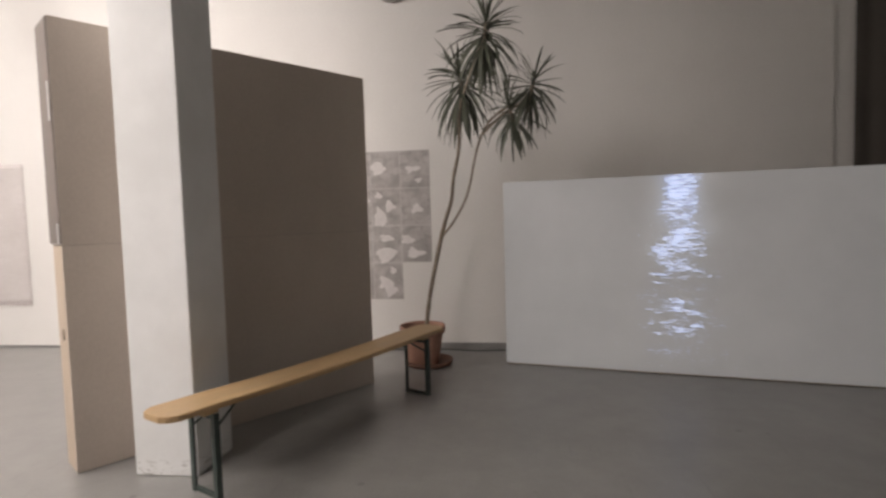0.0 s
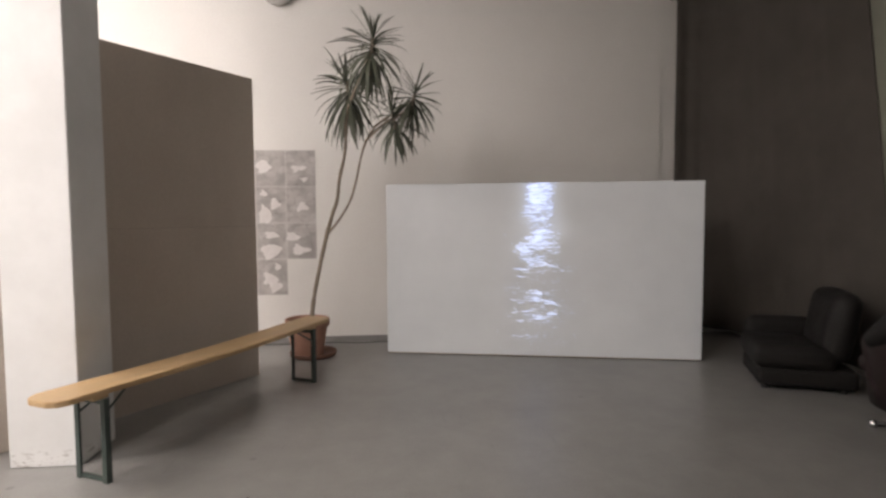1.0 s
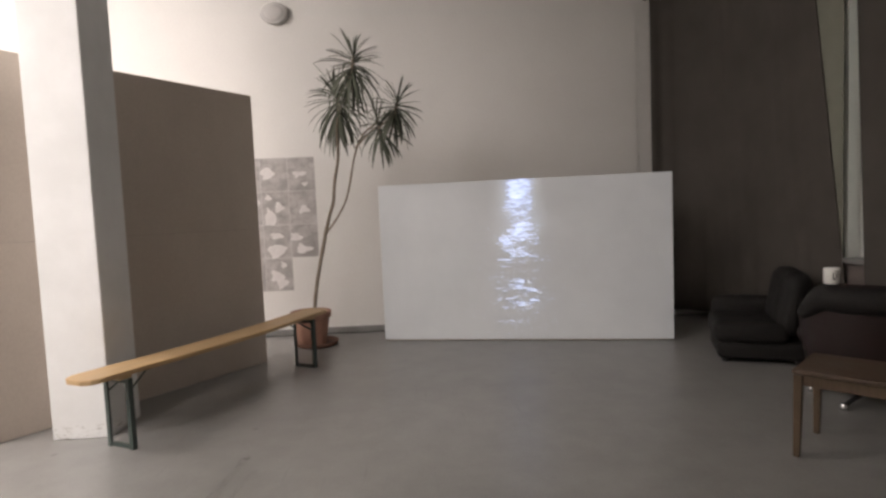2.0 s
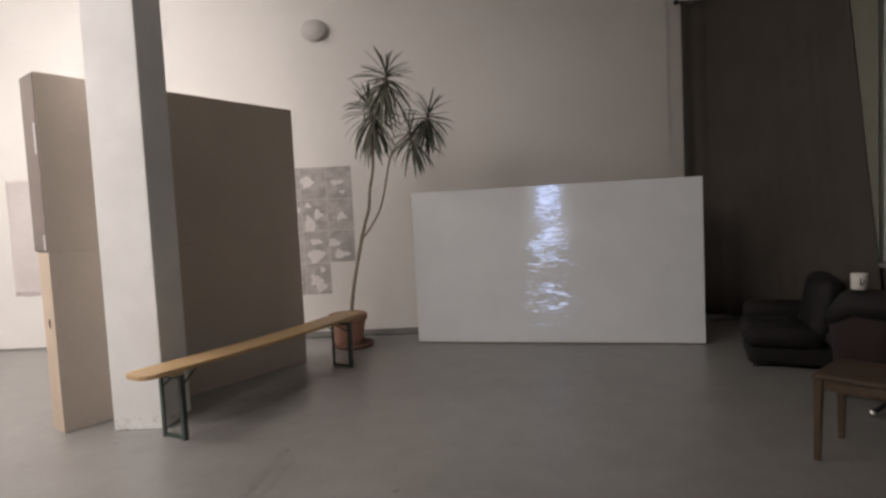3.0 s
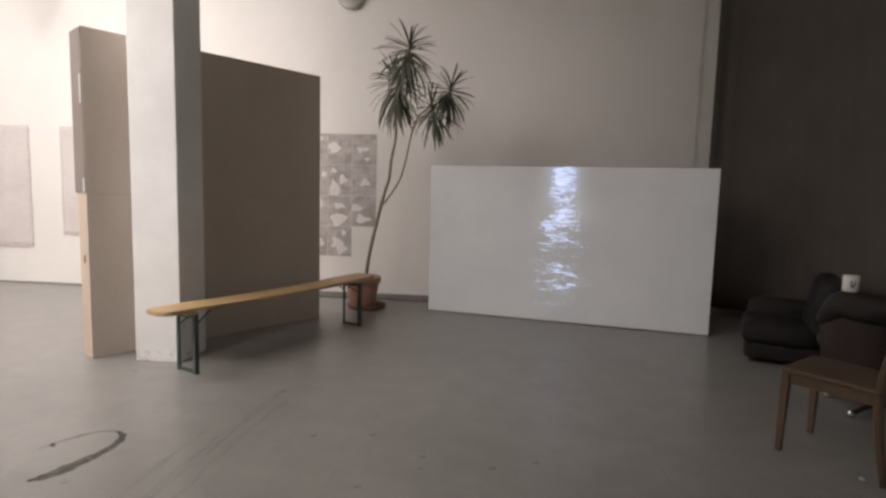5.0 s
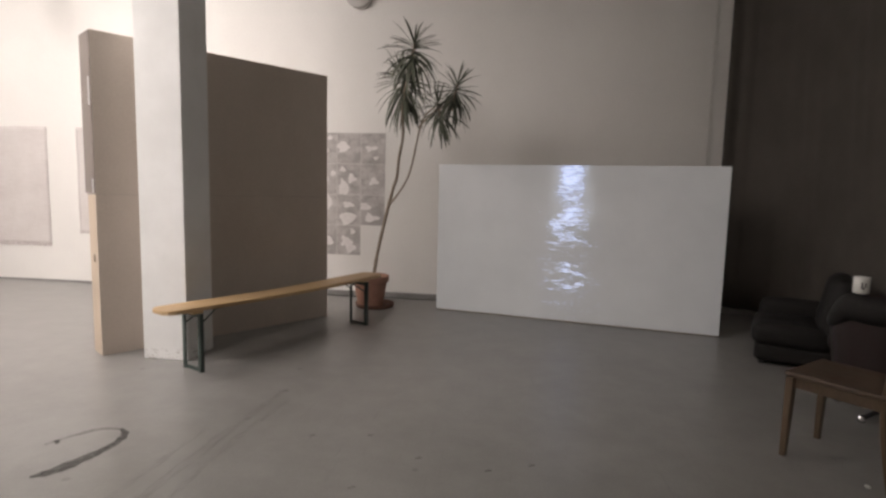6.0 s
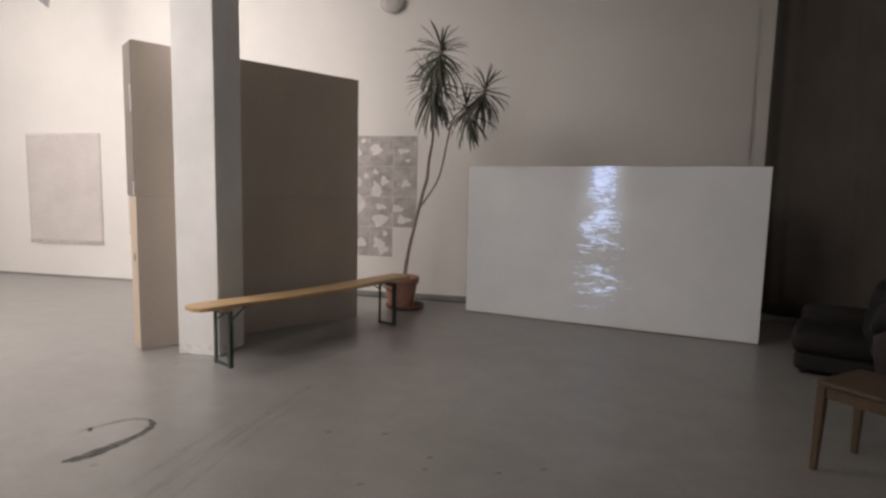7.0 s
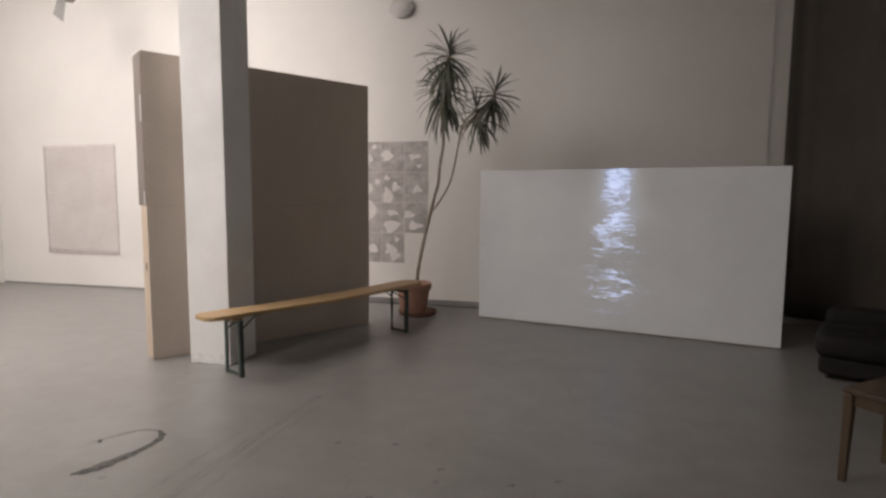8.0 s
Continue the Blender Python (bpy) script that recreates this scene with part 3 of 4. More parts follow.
def leaf_mesh(seed, droop):
    """A strap leaf, one metre long along x, folded along its middle and bending down."""
    rng = random.Random(seed)
    bm = bmesh.new()
    rows, n = [], 8
    twist, sway = rng.uniform(-0.5, 0.5), rng.uniform(-0.08, 0.08)
    angle, x, z = 0.0, 0.0, 0.0
    for i in range(n + 1):
        t = i / n
        w = 0.039 * (0.55 + 1.1 * t) * (1 - t ** 2.6) + 0.002 if t < 0.97 else 0.0015
        c, s = math.cos(twist * t), math.sin(twist * t)
        y0 = sway * t * t
        rows.append([bm.verts.new((x, y0 + q * w * c, z + abs(q) * w * 0.35 + q * w * s)) for q in (-1, 0, 1)])
        angle += droop / n * (0.5 + 1.1 * t)
        x += math.cos(angle) / n
        z -= math.sin(angle) / n
    for a, b in zip(rows, rows[1:]):
        for k in (0, 1):
            bm.faces.new((a[k], a[k + 1], b[k + 1], b[k]))
    back = bmesh.ops.duplicate(bm, geom=list(bm.faces))
    bmesh.ops.translate(bm, vec=(0, 0, -0.004), verts=[v for v in back["geom"] if isinstance(v, bmesh.types.BMVert)])
    bmesh.ops.reverse_faces(bm, faces=[f for f in back["geom"] if isinstance(f, bmesh.types.BMFace)])
    return mesh_of(bm, "leaf", leaf_green, True)


LEAVES = [leaf_mesh(k, d) for k, d in enumerate((0.15, 0.35, 0.6, 0.9, 1.2, 1.55, 1.9))]


def crown(place, axis, size, count, seed):
    """A tuft of leaves: young ones upright, old ones hanging."""
    rng = random.Random(seed)
    tip = part("crown", add_tube(bmesh.new(), [(0, 0, -0.26 * size / 0.3, 0.012), (0, 0, -0.1, 0.014), (0, 0, 0.0, 0.012), (0, 0, 0.03, 0.004)], 8, 4), bark, plant,
               m=Matrix.Translation(local(*place)[:3]) @ Vector(axis).to_track_quat("Z", "Y").to_matrix().to_4x4(), smooth=True)
    for i in range(count):
        t = i / (count - 1)
        lift = 84 - 148 * t ** 0.68 + rng.uniform(-13, 13)
        turn = i * 137.5 + rng.uniform(-14, 14)
        k = min(6, max(0, int(0.8 + 4.2 * t + rng.uniform(-1.2, 1.4))))
        if lift < -20:
            k = min(k, 3) if lift > -45 else min(k, 1)
        length = size * (0.80 + 0.38 * min(1.0, t * 1.6)) * rng.uniform(0.78, 1.15)
        leaf = new("leaf", LEAVES[k])
        leaf.parent = tip
        leaf.matrix_basis = pose(0, 0, 0.02 - 0.17 * t * size / 0.3, 0, 0, turn) @ pose(0, 0, 0, 0, -lift, 0) @ pose(0.006, 0, 0, rng.uniform(-25, 25), 0, 0) @ Matrix.Diagonal((length, length * rng.uniform(0.75, 1.0), length, 1))


crown((-0.225, -1.82, 2.485), (0.12, -0.12, 1), 0.262, 84, 11)
crown((-0.47, -1.03, 2.40), (-0.12, -0.05, 1), 0.335, 84, 12)
crown((0.080, -1.28, 2.255), (0.22, -0.05, 1), 0.255, 64, 13)
crown((-0.095, -1.22, 2.10), (-0.22, -0.15, 1), 0.245, 54, 14)

# ---------------------------------------------------------------- prints and textiles on the wall
COL_W, ROW_H = 0.295, 0.3655
prints = thing("print_grid", pose(-0.880, -0.0015, 1.960), "grid of grey printed sheets with pale stone shapes on wall", "wall prints")
rng = random.Random(4)
for row in range(4):
    for col in range(3):
        if row == 3 and col == 0:
            continue
        bm = bmesh.new()
        bmesh.ops.create_grid(bm, x_segments=8, y_segments=8, size=0.5)
        for v in bm.verts:
            x, y = v.co.x, v.co.y
            lift = 0.0015 * (abs(x) * 2) ** 3 * (0.6 + noise.noise(Vector((row * 3.1, col * 2.3, y * 2))))
            v.co = Vector((x * (COL_W - 0.001), -max(0.0, lift), y * (ROW_H - 0.001)))
        thicken(bm, 0.0008)
        part("sheet", bm, print_paper, prints, m=pose(-(col + 0.5) * COL_W, -0.0015, -(row + 0.5) * ROW_H, 0, rng.uniform(-0.35, 0.35), 0))

# pale stones printed on the sheets: across from the right edge, down from the top, half width, half height
STONES = [(0.50, 0.17, 0.072, 0.055), (0.735, 0.21, 0.045, 0.055), (0.165, 0.18, 0.060, 0.040), (0.11, 0.29, 0.032, 0.024), (0.67, 0.06, 0.026, 0.028),
          (0.51, 0.435, 0.036, 0.026), (0.405, 0.54, 0.052, 0.048), (0.50, 0.645, 0.052, 0.088), (0.735, 0.555, 0.040, 0.075), (0.63, 0.49, 0.030, 0.033), (0.125, 0.565, 0.046, 0.044),
          (0.72, 0.855, 0.064, 0.100), (0.445, 0.845, 0.064, 0.034), (0.225, 0.875, 0.064, 0.044), (0.435, 1.01, 0.082, 0.062), (0.15, 1.015, 0.074, 0.052),
          (0.70, 1.29, 0.064, 0.048), (0.455, 1.29, 0.064, 0.060), (0.42, 1.385, 0.052, 0.050), (0.39, 1.175, 0.030, 0.030)]
for k, (u, v, half_w, half_h) in enumerate(STONES):
    bm = bmesh.new()
    ring = []
    for i in range(22):
        a = 2 * math.pi * i / 22
        r = 1.05 + 0.75 * noise.noise(Vector((math.cos(a) * 1.1, math.sin(a) * 1.1, k * 3.7))) + 0.2 * noise.noise(Vector((math.cos(a) * 3, math.sin(a) * 3, k * 1.9)))
        ring.append(bm.verts.new((r * half_w * math.cos(a + 0.5 * math.sin(a)), 0, r * half_h * math.sin(a))))
    bm.faces.new(ring)
    thicken(bm, 0.0004)
    part("printed_stone", bm, printed_pale, prints, "pale printed stone shape" if k == 0 else "", pose(-u, -0.0050, -v, 0, rng.uniform(-14, 14), 0))


def textile(x0, x1, z0, z1, seed):
    t = thing("wall_textile", pose((x0 + x1) / 2, -0.001, z0), "large mauve grey woven textile hanging flat on the wall", "textile", "textiles on the wall")
    w = (x1 - x0) / 2
    bm = bmesh.new()
    bmesh.ops.create_grid(bm, x_segments=26, y_segments=30, size=0.5)
    for v in bm.verts:
        x, z = v.co.x * 2 * w, (v.co.y + 0.5) * (z1 - z0)
        fray = 0.006 * noise.noise(Vector((x * 9, z * 9, seed)))
        v.co = Vector((x + (fray if abs(v.co.x) > 0.49 else 0), -0.006 - 0.002 * noise.noise(Vector((x * 2.5, z * 1.2, seed))), z + (fray if v.co.y > 0.49 else 0)))
    thicken(bm, 0.004)
    part("cloth", bm, art_cloth, t, smooth=True)
    hem, r2, rows = bmesh.new(), random.Random(seed), []
    for i in range(61):
        x = -w + 2 * w * i / 60
        rows.append([hem.verts.new((x, -0.0125, z)) for z in (-0.012 - r2.uniform(0, 0.014), 0.022 + r2.uniform(-0.008, 0.008))])
    for p, q in zip(rows, rows[1:]):
        hem.faces.new((p[0], q[0], q[1], p[1]))
    thicken(hem, 0.004)
    part("hem", hem, art_hem, t, "darker frayed lower hem")
    return t


textile(-6.51, -5.30, 0.485, 1.992, 3)
textile(-4.885, -3.90, 0.660, 1.990, 7)

# ---------------------------------------------------------------- fittings high on the wall
speaker = thing("wall_speaker", pose(-1.205, 0.0, 3.485), "small round grey speaker mounted high on the wall", "speaker")
part("housing", lathe([(0.0, 0.0), (0.11, 0.0), (0.128, 0.012), (0.130, 0.040), (0.118, 0.058), (0.10, 0.064), (0.0, 0.066)], 30), speaker_paint, speaker, m=pose(0, -0.001, 0, 90, 0, 0) @ Matrix.Diagonal((1.15, 0.88, 1, 1)), smooth=True)
part("grille", lathe([(0.0, 0.074), (0.05, 0.072), (0.09, 0.066), (0.092, 0.062), (0.0, 0.062)], 30), speaker_paint, speaker, m=pose(0, -0.001, 0, 90, 0, 0) @ Matrix.Diagonal((1.15, 0.88, 1, 1)), smooth=True)

spot = thing("track_spotlight", pose(-5.05, -1.0, 3.46), "pale grey gallery spotlight with a flag hanging from a ceiling rod", "spotlight")
part("head", lathe([(0.0, -0.13), (0.055, -0.12), (0.075, -0.06), (0.085, 0.09), (0.092, 0.10), (0.086, 0.10), (0.072, 0.085), (0.0, 0.05)], 26), lamp_paint, spot, m=pose(0.10, 0, 0.135, 66, 0, -60), smooth=True)
flag = bmesh.new()
flag.faces.new([flag.verts.new(p) for p in ((0.145, 0.0, 0.065), (0.078, 0.01, -0.183), (-0.027, -0.02, -0.095), (0.030, -0.01, 0.065))])
thicken(flag, 0.004)
part("flag", flag, skirting_paint, spot, "flat grey barn door flag")
part("yoke", box((-0.012, -0.095, 0.10), (0.012, -0.088, 0.24), 0.002), lamp_paint, spot, m=pose(0.10, 0.09, 0, 0, 0, 0))
part("rod", add_tube(bmesh.new(), [(0.10, 0, 0.21, 0.010), (0.10, 0, 0.5, 0.010), (0.10, 0, TOP - 3.465, 0.010)], 10, 2), lamp_paint, spot, smooth=True)

# ---------------------------------------------------------------- curtains in the dark corner


def curtain(name, path, z0, z1, narrow, label, cloth=black_cloth, depth=1.0):
    """A hanging cloth with folds along a line of (x, y) places; its end edge pulls in towards the top by `narrow`."""
    bm = bmesh.new()
    pts = [Vector(p) for p in path]
    lengths = [(b - a).length for a, b in zip(pts, pts[1:])]
    total, rows, n, m = sum(lengths), [], 190, 14
    for j in range(m + 1):
        h = j / m
        z = z0 + (z1 - z0) * h
        row = []
        for i in range(n + 1):
            d = i / n * (total - narrow * h)
            k, left = 0, d
            while k < len(lengths) - 1 and left > lengths[k]:
                left -= lengths[k]
                k += 1
            ahead = (pts[k + 1] - pts[k]).normalized()
            p = pts[k] + ahead * left
            wave = 0.0045 * math.sin(i / n * total * 2 * math.pi / 0.23 + 1.6 * math.sin(i * 0.083)) + 0.013 * noise.noise(Vector((d * 4, h * 1.5, 1.0)))
            p = p + Vector((ahead.y, -ahead.x)) * (wave * depth * min(1.0, 0.05 + (1 - i / n) * total / 0.65) * (0.75 + 0.4 * (1 - h)))
            row.append(bm.verts.new((p.x, p.y, z + (0.01 * noise.noise(Vector((d * 6, 0, 0))) if j == 0 else 0))))
        rows.append(row)
    for a, b in zip(rows, rows[1:]):
        for i in range(n):
            bm.faces.new((a[i], a[i + 1], b[i + 1], b[i]))
    thicken(bm, 0.004)
    return tagged(part(name, bm, cloth, smooth=True), label, "curtain", "curtains in the corner")


curtain("curtain", [(2.89, -0.04), (3.02, -0.05), (3.14, -0.09), (3.26, -0.17), (3.37, -0.30), (3.45, -0.47), (3.50, -0.68), (3.53, -0.95), (3.53, -2.10)], 0.08, 3.55, 0.49, "black cloth curtain drawn round the corner of the room")
curtain("curtain", [(3.53, -3.75), (3.53, -2.24)], 0.11, 3.55, -0.15, "black cloth curtain half covering the tall window")
lining = surface("grey_green_lining", (0.20, 0.20, 0.165), (0.26, 0.26, 0.215), 2, 140, (0.85, 1.0), 0.2, spec=0.2)
curtain("curtain", [(3.541, -1.50), (3.541, -1.985)], 0.11, 3.55, 0.0, "thin grey green lining curtain beside the tall window", lining, 0.2)
rail = thing("curtain_rail", pose(0, 0, 3.563), "thin dark curtain rail bent round the corner", "curtain rail")
part("tube", add_tube(bmesh.new(), [(2.845, -0.04, 0, 0.011), (3.02, -0.05, 0, 0.011), (3.14, -0.09, 0, 0.011), (3.26, -0.17, 0, 0.011), (3.37, -0.30, 0, 0.011), (3.45, -0.47, 0, 0.011), (3.50, -0.68, 0, 0.011), (3.53, -0.95, 0, 0.011), (3.53, -2.0, 0, 0.011), (3.53, -3.8, 0, 0.011)], 10, 5), cable_rubber, rail, smooth=True)
part("finial", lathe([(0.0, -0.03), (0.022, -0.02), (0.028, 0.0), (0.022, 0.02), (0.0, 0.03)], 16), cable_rubber, rail, m=pose(2.84, -0.04, 0, 0, 90, 0), smooth=True)
part("bracket", box((2.905, -0.04, -0.008), (2.92, 0.0135, 0.008), 0.001), cable_rubber, rail)

# ---------------------------------------------------------------- armchairs
lounge = thing("lounge_chair", pose(2.545, -1.915, 0, 0, 0, -24), "low black leather lounge chair with soft rounded edges by the curtain", "armchair")
# local: the seat opens towards -x, the backrest leans towards the curtain at +x
part("base", rounded((0.02, 0.02, 0.03), (0.66, 0.60, 0.17), 0.035, 0.004), black_leather, lounge, smooth=True)
part("seat_cushion", rounded((0.0, 0.0, 0.16), (0.52, 0.62, 0.325), 0.055, 0.012), black_leather, lounge, smooth=True)
part("backrest", rounded((-0.09, 0.0, 0.0), (0.09, 0.60, 0.50), 0.08, 0.02), black_leather, lounge, m=pose(0.51, 0.01, 0.22, 0, 10, 0), smooth=True)
part("armrest", rounded((0.04, 0.54, 0.17), (0.56, 0.67, 0.45), 0.06, 0.012), black_leather, lounge, smooth=True)
for fx in (0.08, 0.58):
    for fy in (0.08, 0.54):
        part("foot", lathe([(0.0, 0.0), (0.022, 0.0), (0.028, 0.035), (0.0, 0.04)], 12), cable_rubber, lounge, m=pose(fx, fy, 0), smooth=True)

tub_m = pose(2.985, -2.87, 0, 0, 0, 8)
tub = thing("swivel_chair", tub_m, "dark red leather tub chair on a low star foot", "armchair")


def tub_shell():
    bm = bmesh.new()
    rows, n = [], 40
    for r, z, lift in ((0.20, 0.135, 0), (0.315, 0.165, 0), (0.345, 0.34, 0.02), (0.36, 0.48, 0.13), (0.365, 0.54, 0.20), (0.345, 0.565, 0.21), (0.315, 0.54, 0.20), (0.30, 0.40, 0.08), (0.285, 0.33, 0)):
        ring = []
        for i in range(n):
            a = 2 * math.pi * i / n
            back = min(1.0, (0.5 - 0.5 * math.sin(a)) * 1.9) ** 1.4
            front = max(0.0, math.sin(a)) ** 4
            ring.append(bm.verts.new((r * math.cos(a), r * math.sin(a), z + lift * back - max(0.0, z - 0.42) * front)))
        rows.append(ring)
    for a, b in zip(rows, rows[1:]):
        for i in range(n):
            j = (i + 1) % n
            bm.faces.new((a[i], a[j], b[j], b[i]))
    bm.faces.new(rows[0])
    bm.faces.new(list(reversed(rows[-1])))
    return bm


part("shell", tub_shell(), red_leather, tub, smooth=True)
part("seat_cushion", rounded((-0.25, -0.22, 0.335), (0.25, 0.30, 0.45), 0.05, 0.03), red_leather, tub, smooth=True)
rim = []
for k in range(15):
    a = radians(150 + 17.1 * k)
    back = min(1.0, (0.5 - 0.5 * math.sin(a)) * 1.9) ** 1.4
    rim.append((0.335 * math.cos(a), 0.335 * math.sin(a), 0.475 + 0.205 * back, 0.03 + 0.055 * back))
part("top_roll", add_tube(bmesh.new(), rim, 14, 4), black_leather, tub, "padded black leather roll along the back", smooth=True)
part("pillar", lathe([(0.0, 0.03), (0.03, 0.03), (0.026, 0.06), (0.026, 0.139), (0.0, 0.14)], 18), chrome, tub, smooth=True)
for k in range(5):
    a = radians(72 * k + 55)
    foot = part("foot", add_tube(bmesh.new(), [(0.02 * math.cos(a), 0.02 * math.sin(a), 0.055, 0.016), (0.18 * math.cos(a), 0.18 * math.sin(a), 0.04, 0.014), (0.28 * math.cos(a), 0.28 * math.sin(a), 0.022, 0.014)], 10, 4), cable_rubber, tub, smooth=True)
    part("foot_cap", lathe([(0.0, 0.0), (0.020, 0.0), (0.022, 0.006), (0.019, 0.036), (0.008, 0.042), (0.0, 0.042)], 14), chrome, foot, "bright chrome foot cap", pose(0.292 * math.cos(a), 0.292 * math.sin(a), 0), smooth=True)

# ---------------------------------------------------------------- mug on the tub chair's back
mug = thing("mug", pose(2.663, -2.975, 0.768, 0, 0, 50), "white ceramic mug with a dark mark on the chair back", "mug")
part("cup", lathe([(0.0, 0.0), (0.038, 0.0), (0.042, 0.006), (0.043, 0.094), (0.0415, 0.096), (0.039, 0.092), (0.038, 0.012), (0.0, 0.009)], 28), ceramic, mug, smooth=True)
part("handle", add_tube(bmesh.new(), [(0.041, 0, 0.078, 0.006), (0.066, 0, 0.074, 0.006), (0.072, 0, 0.05, 0.006), (0.062, 0, 0.026, 0.006), (0.041, 0, 0.02, 0.006)], 8, 5), ceramic, mug, smooth=True)
mark = bmesh.new()
for a0, z0, z1, wide in ((-172, 0.030, 0.070, 9), (-160, 0.026, 0.044, 9), (-148, 0.040, 0.066, 8)):
    vs = []
    for a, z in ((a0, z0), (a0 + wide, z0), (a0 + wide, z1), (a0, z1)):
        vs.append(mark.verts.new((0.0436 * math.cos(radians(a)), 0.0436 * math.sin(radians(a)), z)))
    mark.faces.new(vs)
thicken(mark, 0.0008)
part("printed_mark", mark, dark_print, mug, "dark printed mark")

# ---------------------------------------------------------------- wooden chair
# local: y ahead, x across; the front legs stand at y = +0.19
CHAIR_Z = 40.0
chair_m = pose(2.315, -3.565, 0, 0, 0, CHAIR_Z)
chair = thing("wooden_chair", chair_m, "plain brown wooden chair facing the projection screen", "chair")


def tapered(x, y, z0, z1, w0, w1, lean=(0, 0)):
    bm = bmesh.new()
    rings = []
    for z, w, k in ((z0, w0, 1), (z1, w1, 0)):
        rings.append([bm.verts.new((x + lean[0] * k + a * w, y + lean[1] * k + b * w, z)) for a, b in ((-1, -1), (1, -1), (1, 1), (-1, 1))])
    for i in range(4):
        j = (i + 1) % 4
        bm.faces.new((rings[0][i], rings[0][j], rings[1][j], rings[1][i]))
    bm.faces.new(rings[0])
    bm.faces.new(rings[1])
    bmesh.ops.bevel(bm, geom=list(bm.edges), offset=0.003, segments=2, affect="EDGES")
    return bm


for side in (-1, 1):
    part("leg", tapered(side * 0.185, 0.195, 0.0, 0.418, 0.014, 0.020, (side * 0.006, 0.006)), chair_wood, chair)
    rear = bmesh.new()
    add_tube(rear, [(side * 0.178, -0.245, 0.0, 0.017), (side * 0.178, -0.205, 0.25, 0.020), (side * 0.178, -0.195, 0.45, 0.021), (side * 0.180, -0.225, 0.65, 0.019), (side * 0.182, -0.275, 0.86, 0.016)], 8, 5)
    part("leg", rear, chair_wood, chair, smooth=True)
    part("side_rail", box((side * 0.180 - 0.011, -0.18, 0.365), (side * 0.180 + 0.011, 0.18, 0.418), 0.003), chair_wood, chair)
part("front_rail", box((-0.165, 0.186, 0.36), (0.165, 0.206, 0.418), 0.003), chair_wood, chair)
part("rear_rail", box((-0.16, -0.205, 0.365), (0.16, -0.187, 0.418), 0.003), chair_wood, chair)
seat = box((-0.205, -0.21, 0.42), (0.205, 0.222, 0.446), 0.010, None, 3)
part("seat", seat, seat_cover, chair, "worn flat brown seat")
for z, y in ((0.62, -0.222), (0.80, -0.262)):
    slat = bmesh.new()
    add_box(slat, (-0.168, y - 0.008, z - 0.035), (0.168, y + 0.008, z + 0.035), 0.005)
    part("back_slat", slat, chair_wood, chair)

# ---------------------------------------------------------------- small things on the floor
paper = bmesh.new()
bmesh.ops.create_icosphere(paper, subdivisions=3, radius=0.012)
for v in paper.verts:
    v.co *= 1 + 0.35 * noise.noise(v.co * 90)
    v.co.z *= 0.6
tagged(part("paper_scrap", paper, crumb_paper, m=pose(2.280, -3.807, 0.006)), "tiny crumpled white paper scrap on the floor", "paper scrap")

cable = thing("floor_cable", pose(0, 0, 0), "thin black cable lying along the wall", "cable")
part("cord", add_tube(bmesh.new(), [(-1.9, -0.05, 0.006, 0.005), (-1.2, -0.08, 0.006, 0.005), (-0.75, -0.06, 0.006, 0.005), (-0.45, -0.10, 0.006, 0.005), (-0.15, -0.07, 0.006, 0.005), (0.4, -0.12, 0.006, 0.005)], 8, 6), cable_rubber, cable, smooth=True)


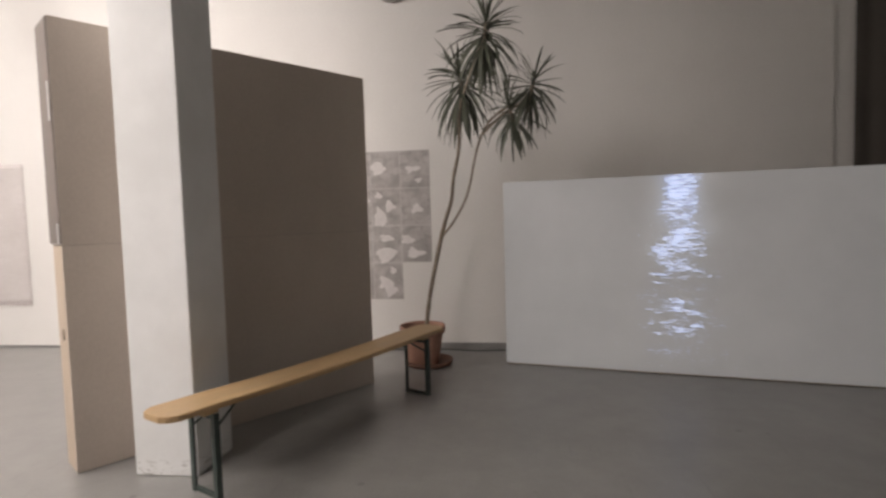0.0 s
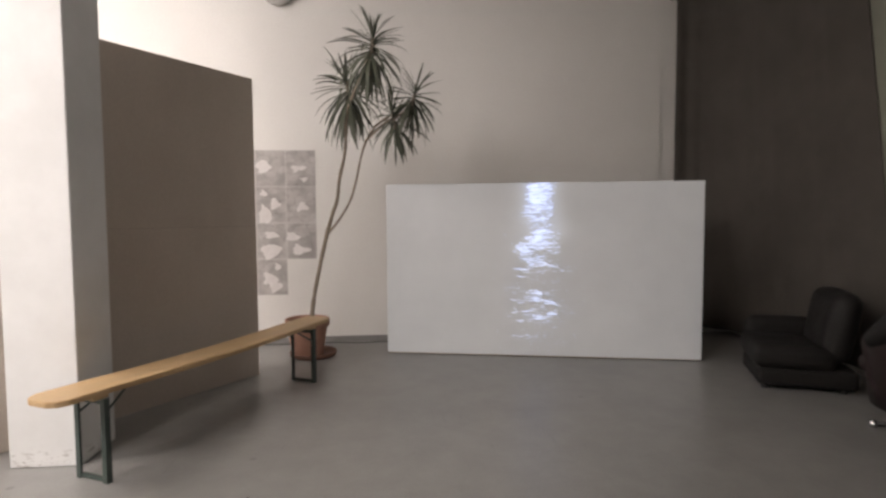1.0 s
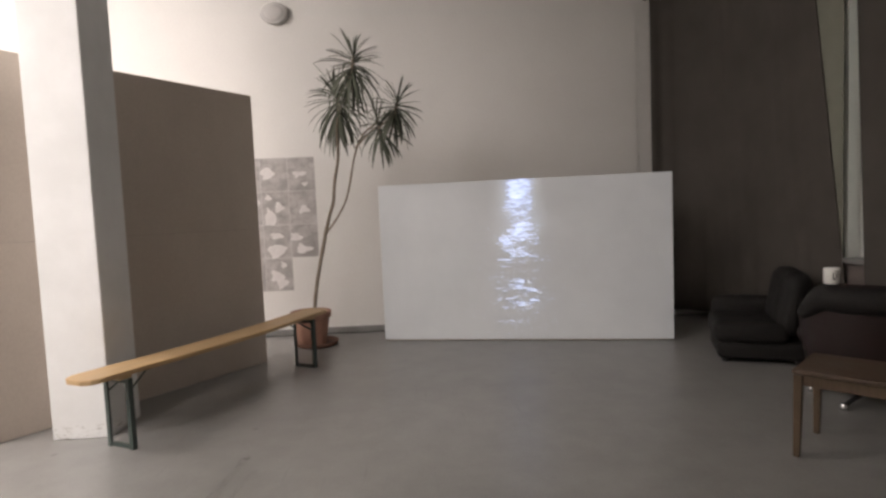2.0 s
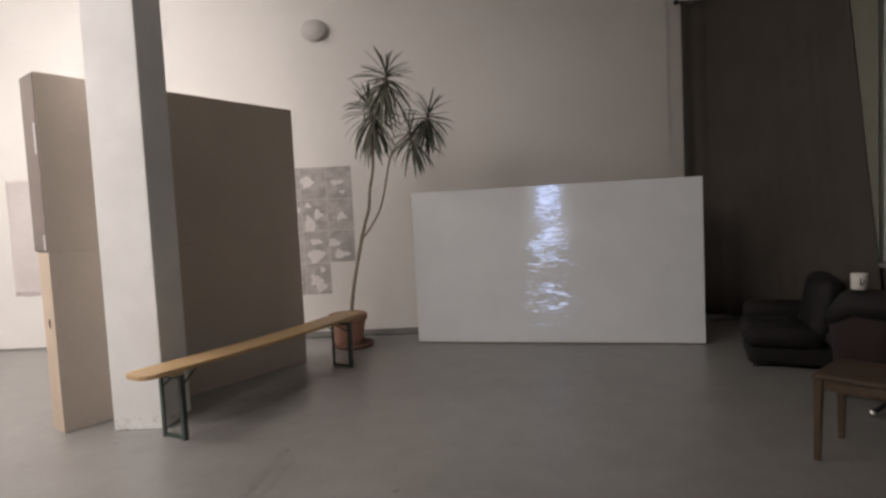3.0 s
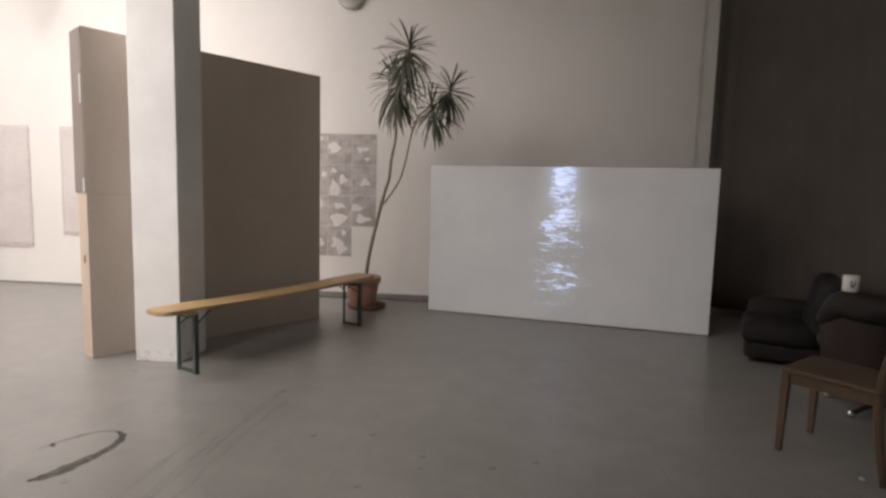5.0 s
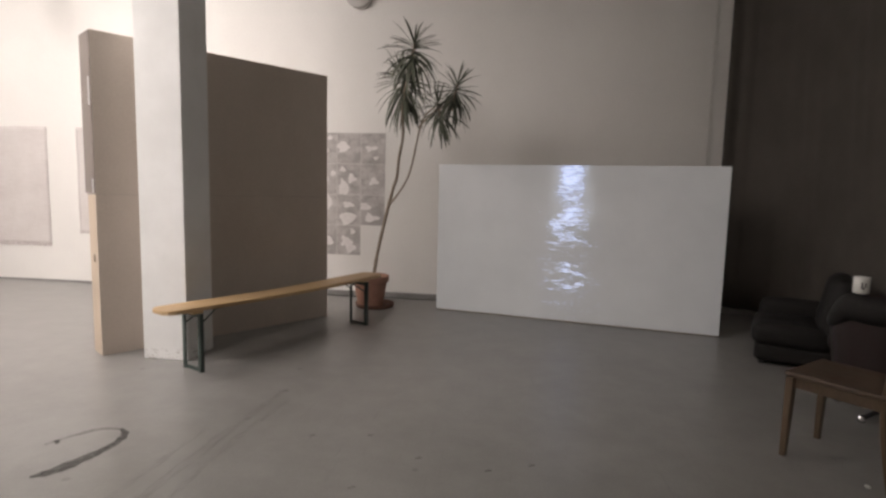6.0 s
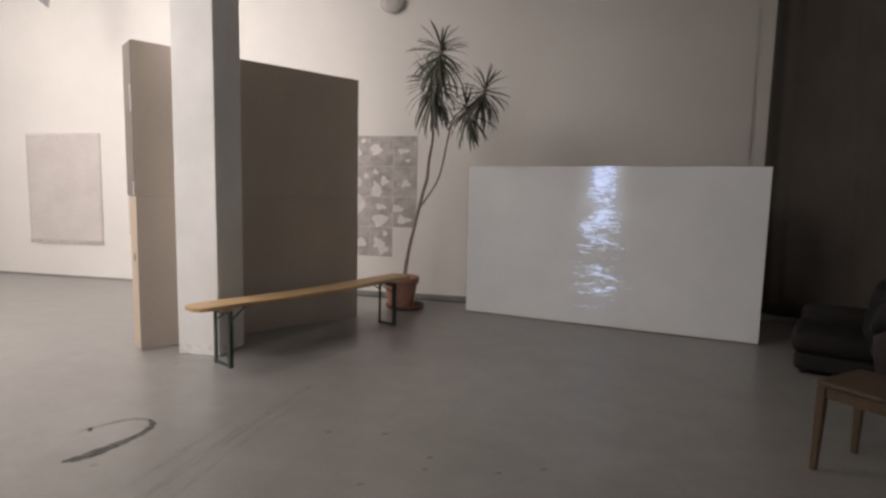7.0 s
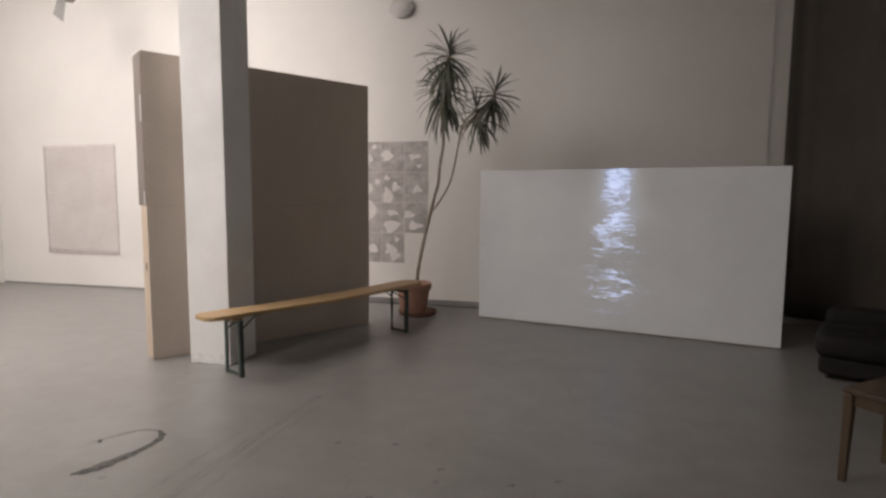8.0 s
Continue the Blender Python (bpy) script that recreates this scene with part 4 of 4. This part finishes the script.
def floor_mark(name, line, widths, mat, label, seed):
    """A thin film of dirt on the floor along a line."""
    bm = bmesh.new()
    pts = smooth_path([Vector((*p, 0.0, w)) for p, w in zip(line, widths)], 8)
    rows = []
    for i, p in enumerate(pts):
        d = (pts[min(i + 1, len(pts) - 1)] - pts[max(i - 1, 0)]).xyz.normalized()
        s = Vector((-d.y, d.x, 0))
        w = max(0.001, p.w) * (1 + 0.5 * noise.noise(Vector((i * 0.35, seed, 0))))
        rows.append([bm.verts.new(p.xyz + s * w * q + Vector((0, 0, 0.0012))) for q in (-1, -0.3, 0.4, 1)])
    for a, b in zip(rows, rows[1:]):
        for k in range(3):
            bm.faces.new((a[k], a[k + 1], b[k + 1], b[k]))
    thicken(bm, 0.0006)
    return tagged(part(name, bm, mat), label, "floor mark", kind="structure")


floor_mark("floor_smear", [(-1.46, -4.345), (-1.40, -4.275), (-1.365, -4.175), (-1.335, -4.075), (-1.325, -3.975), (-1.35, -3.885), (-1.41, -3.835)], [0.010, 0.036, 0.033, 0.024, 0.020, 0.018, 0.009], floor_stain, "curved black rubber smear on the grey floor", 2)
floor_mark("floor_smear", [(-1.41, -3.835), (-1.51, -3.855), (-1.59, -3.95), (-1.65, -4.06)], [0.008, 0.014, 0.012, 0.006], spot_dirt, "faint black smear on the grey floor", 5)
floor_mark("floor_smear", [(-1.63, -4.01), (-1.60, -4.04)], [0.012, 0.008], floor_stain, "small black smear on the grey floor", 6)
floor_mark("drag_mark", [(-0.90, -4.75), (-0.87, -4.2), (-0.84, -3.7), (-0.79, -3.15)], [0.02, 0.03, 0.03, 0.02], drag_dirt, "faint dark drag mark across the grey floor", 7)
floor_mark("drag_mark", [(-0.78, -4.85), (-0.77, -4.3), (-0.75, -3.7), (-0.70, -3.3)], [0.015, 0.02, 0.02, 0.015], drag_dirt, "faint dark drag mark across the grey floor", 8)
floor_mark("drag_mark", [(-1.02, -4.6), (-0.99, -4.1), (-0.97, -3.75)], [0.012, 0.02, 0.012], drag_dirt, "faint dark drag mark across the grey floor", 9)
for k, (x, y) in enumerate(((-0.09, -3.68), (-0.39, -3.735), (0.755, -3.86), (-0.04, -4.19), (0.205, -3.88), (0.55, -3.945), (-0.785, -3.15))):
    floor_mark("floor_spot", [(x - 0.014, y - 0.01), (x + 0.004, y), (x + 0.016, y + 0.008)], [0.006, 0.010, 0.005], spot_dirt, "small dark spot of dirt on the grey floor", 20 + k)
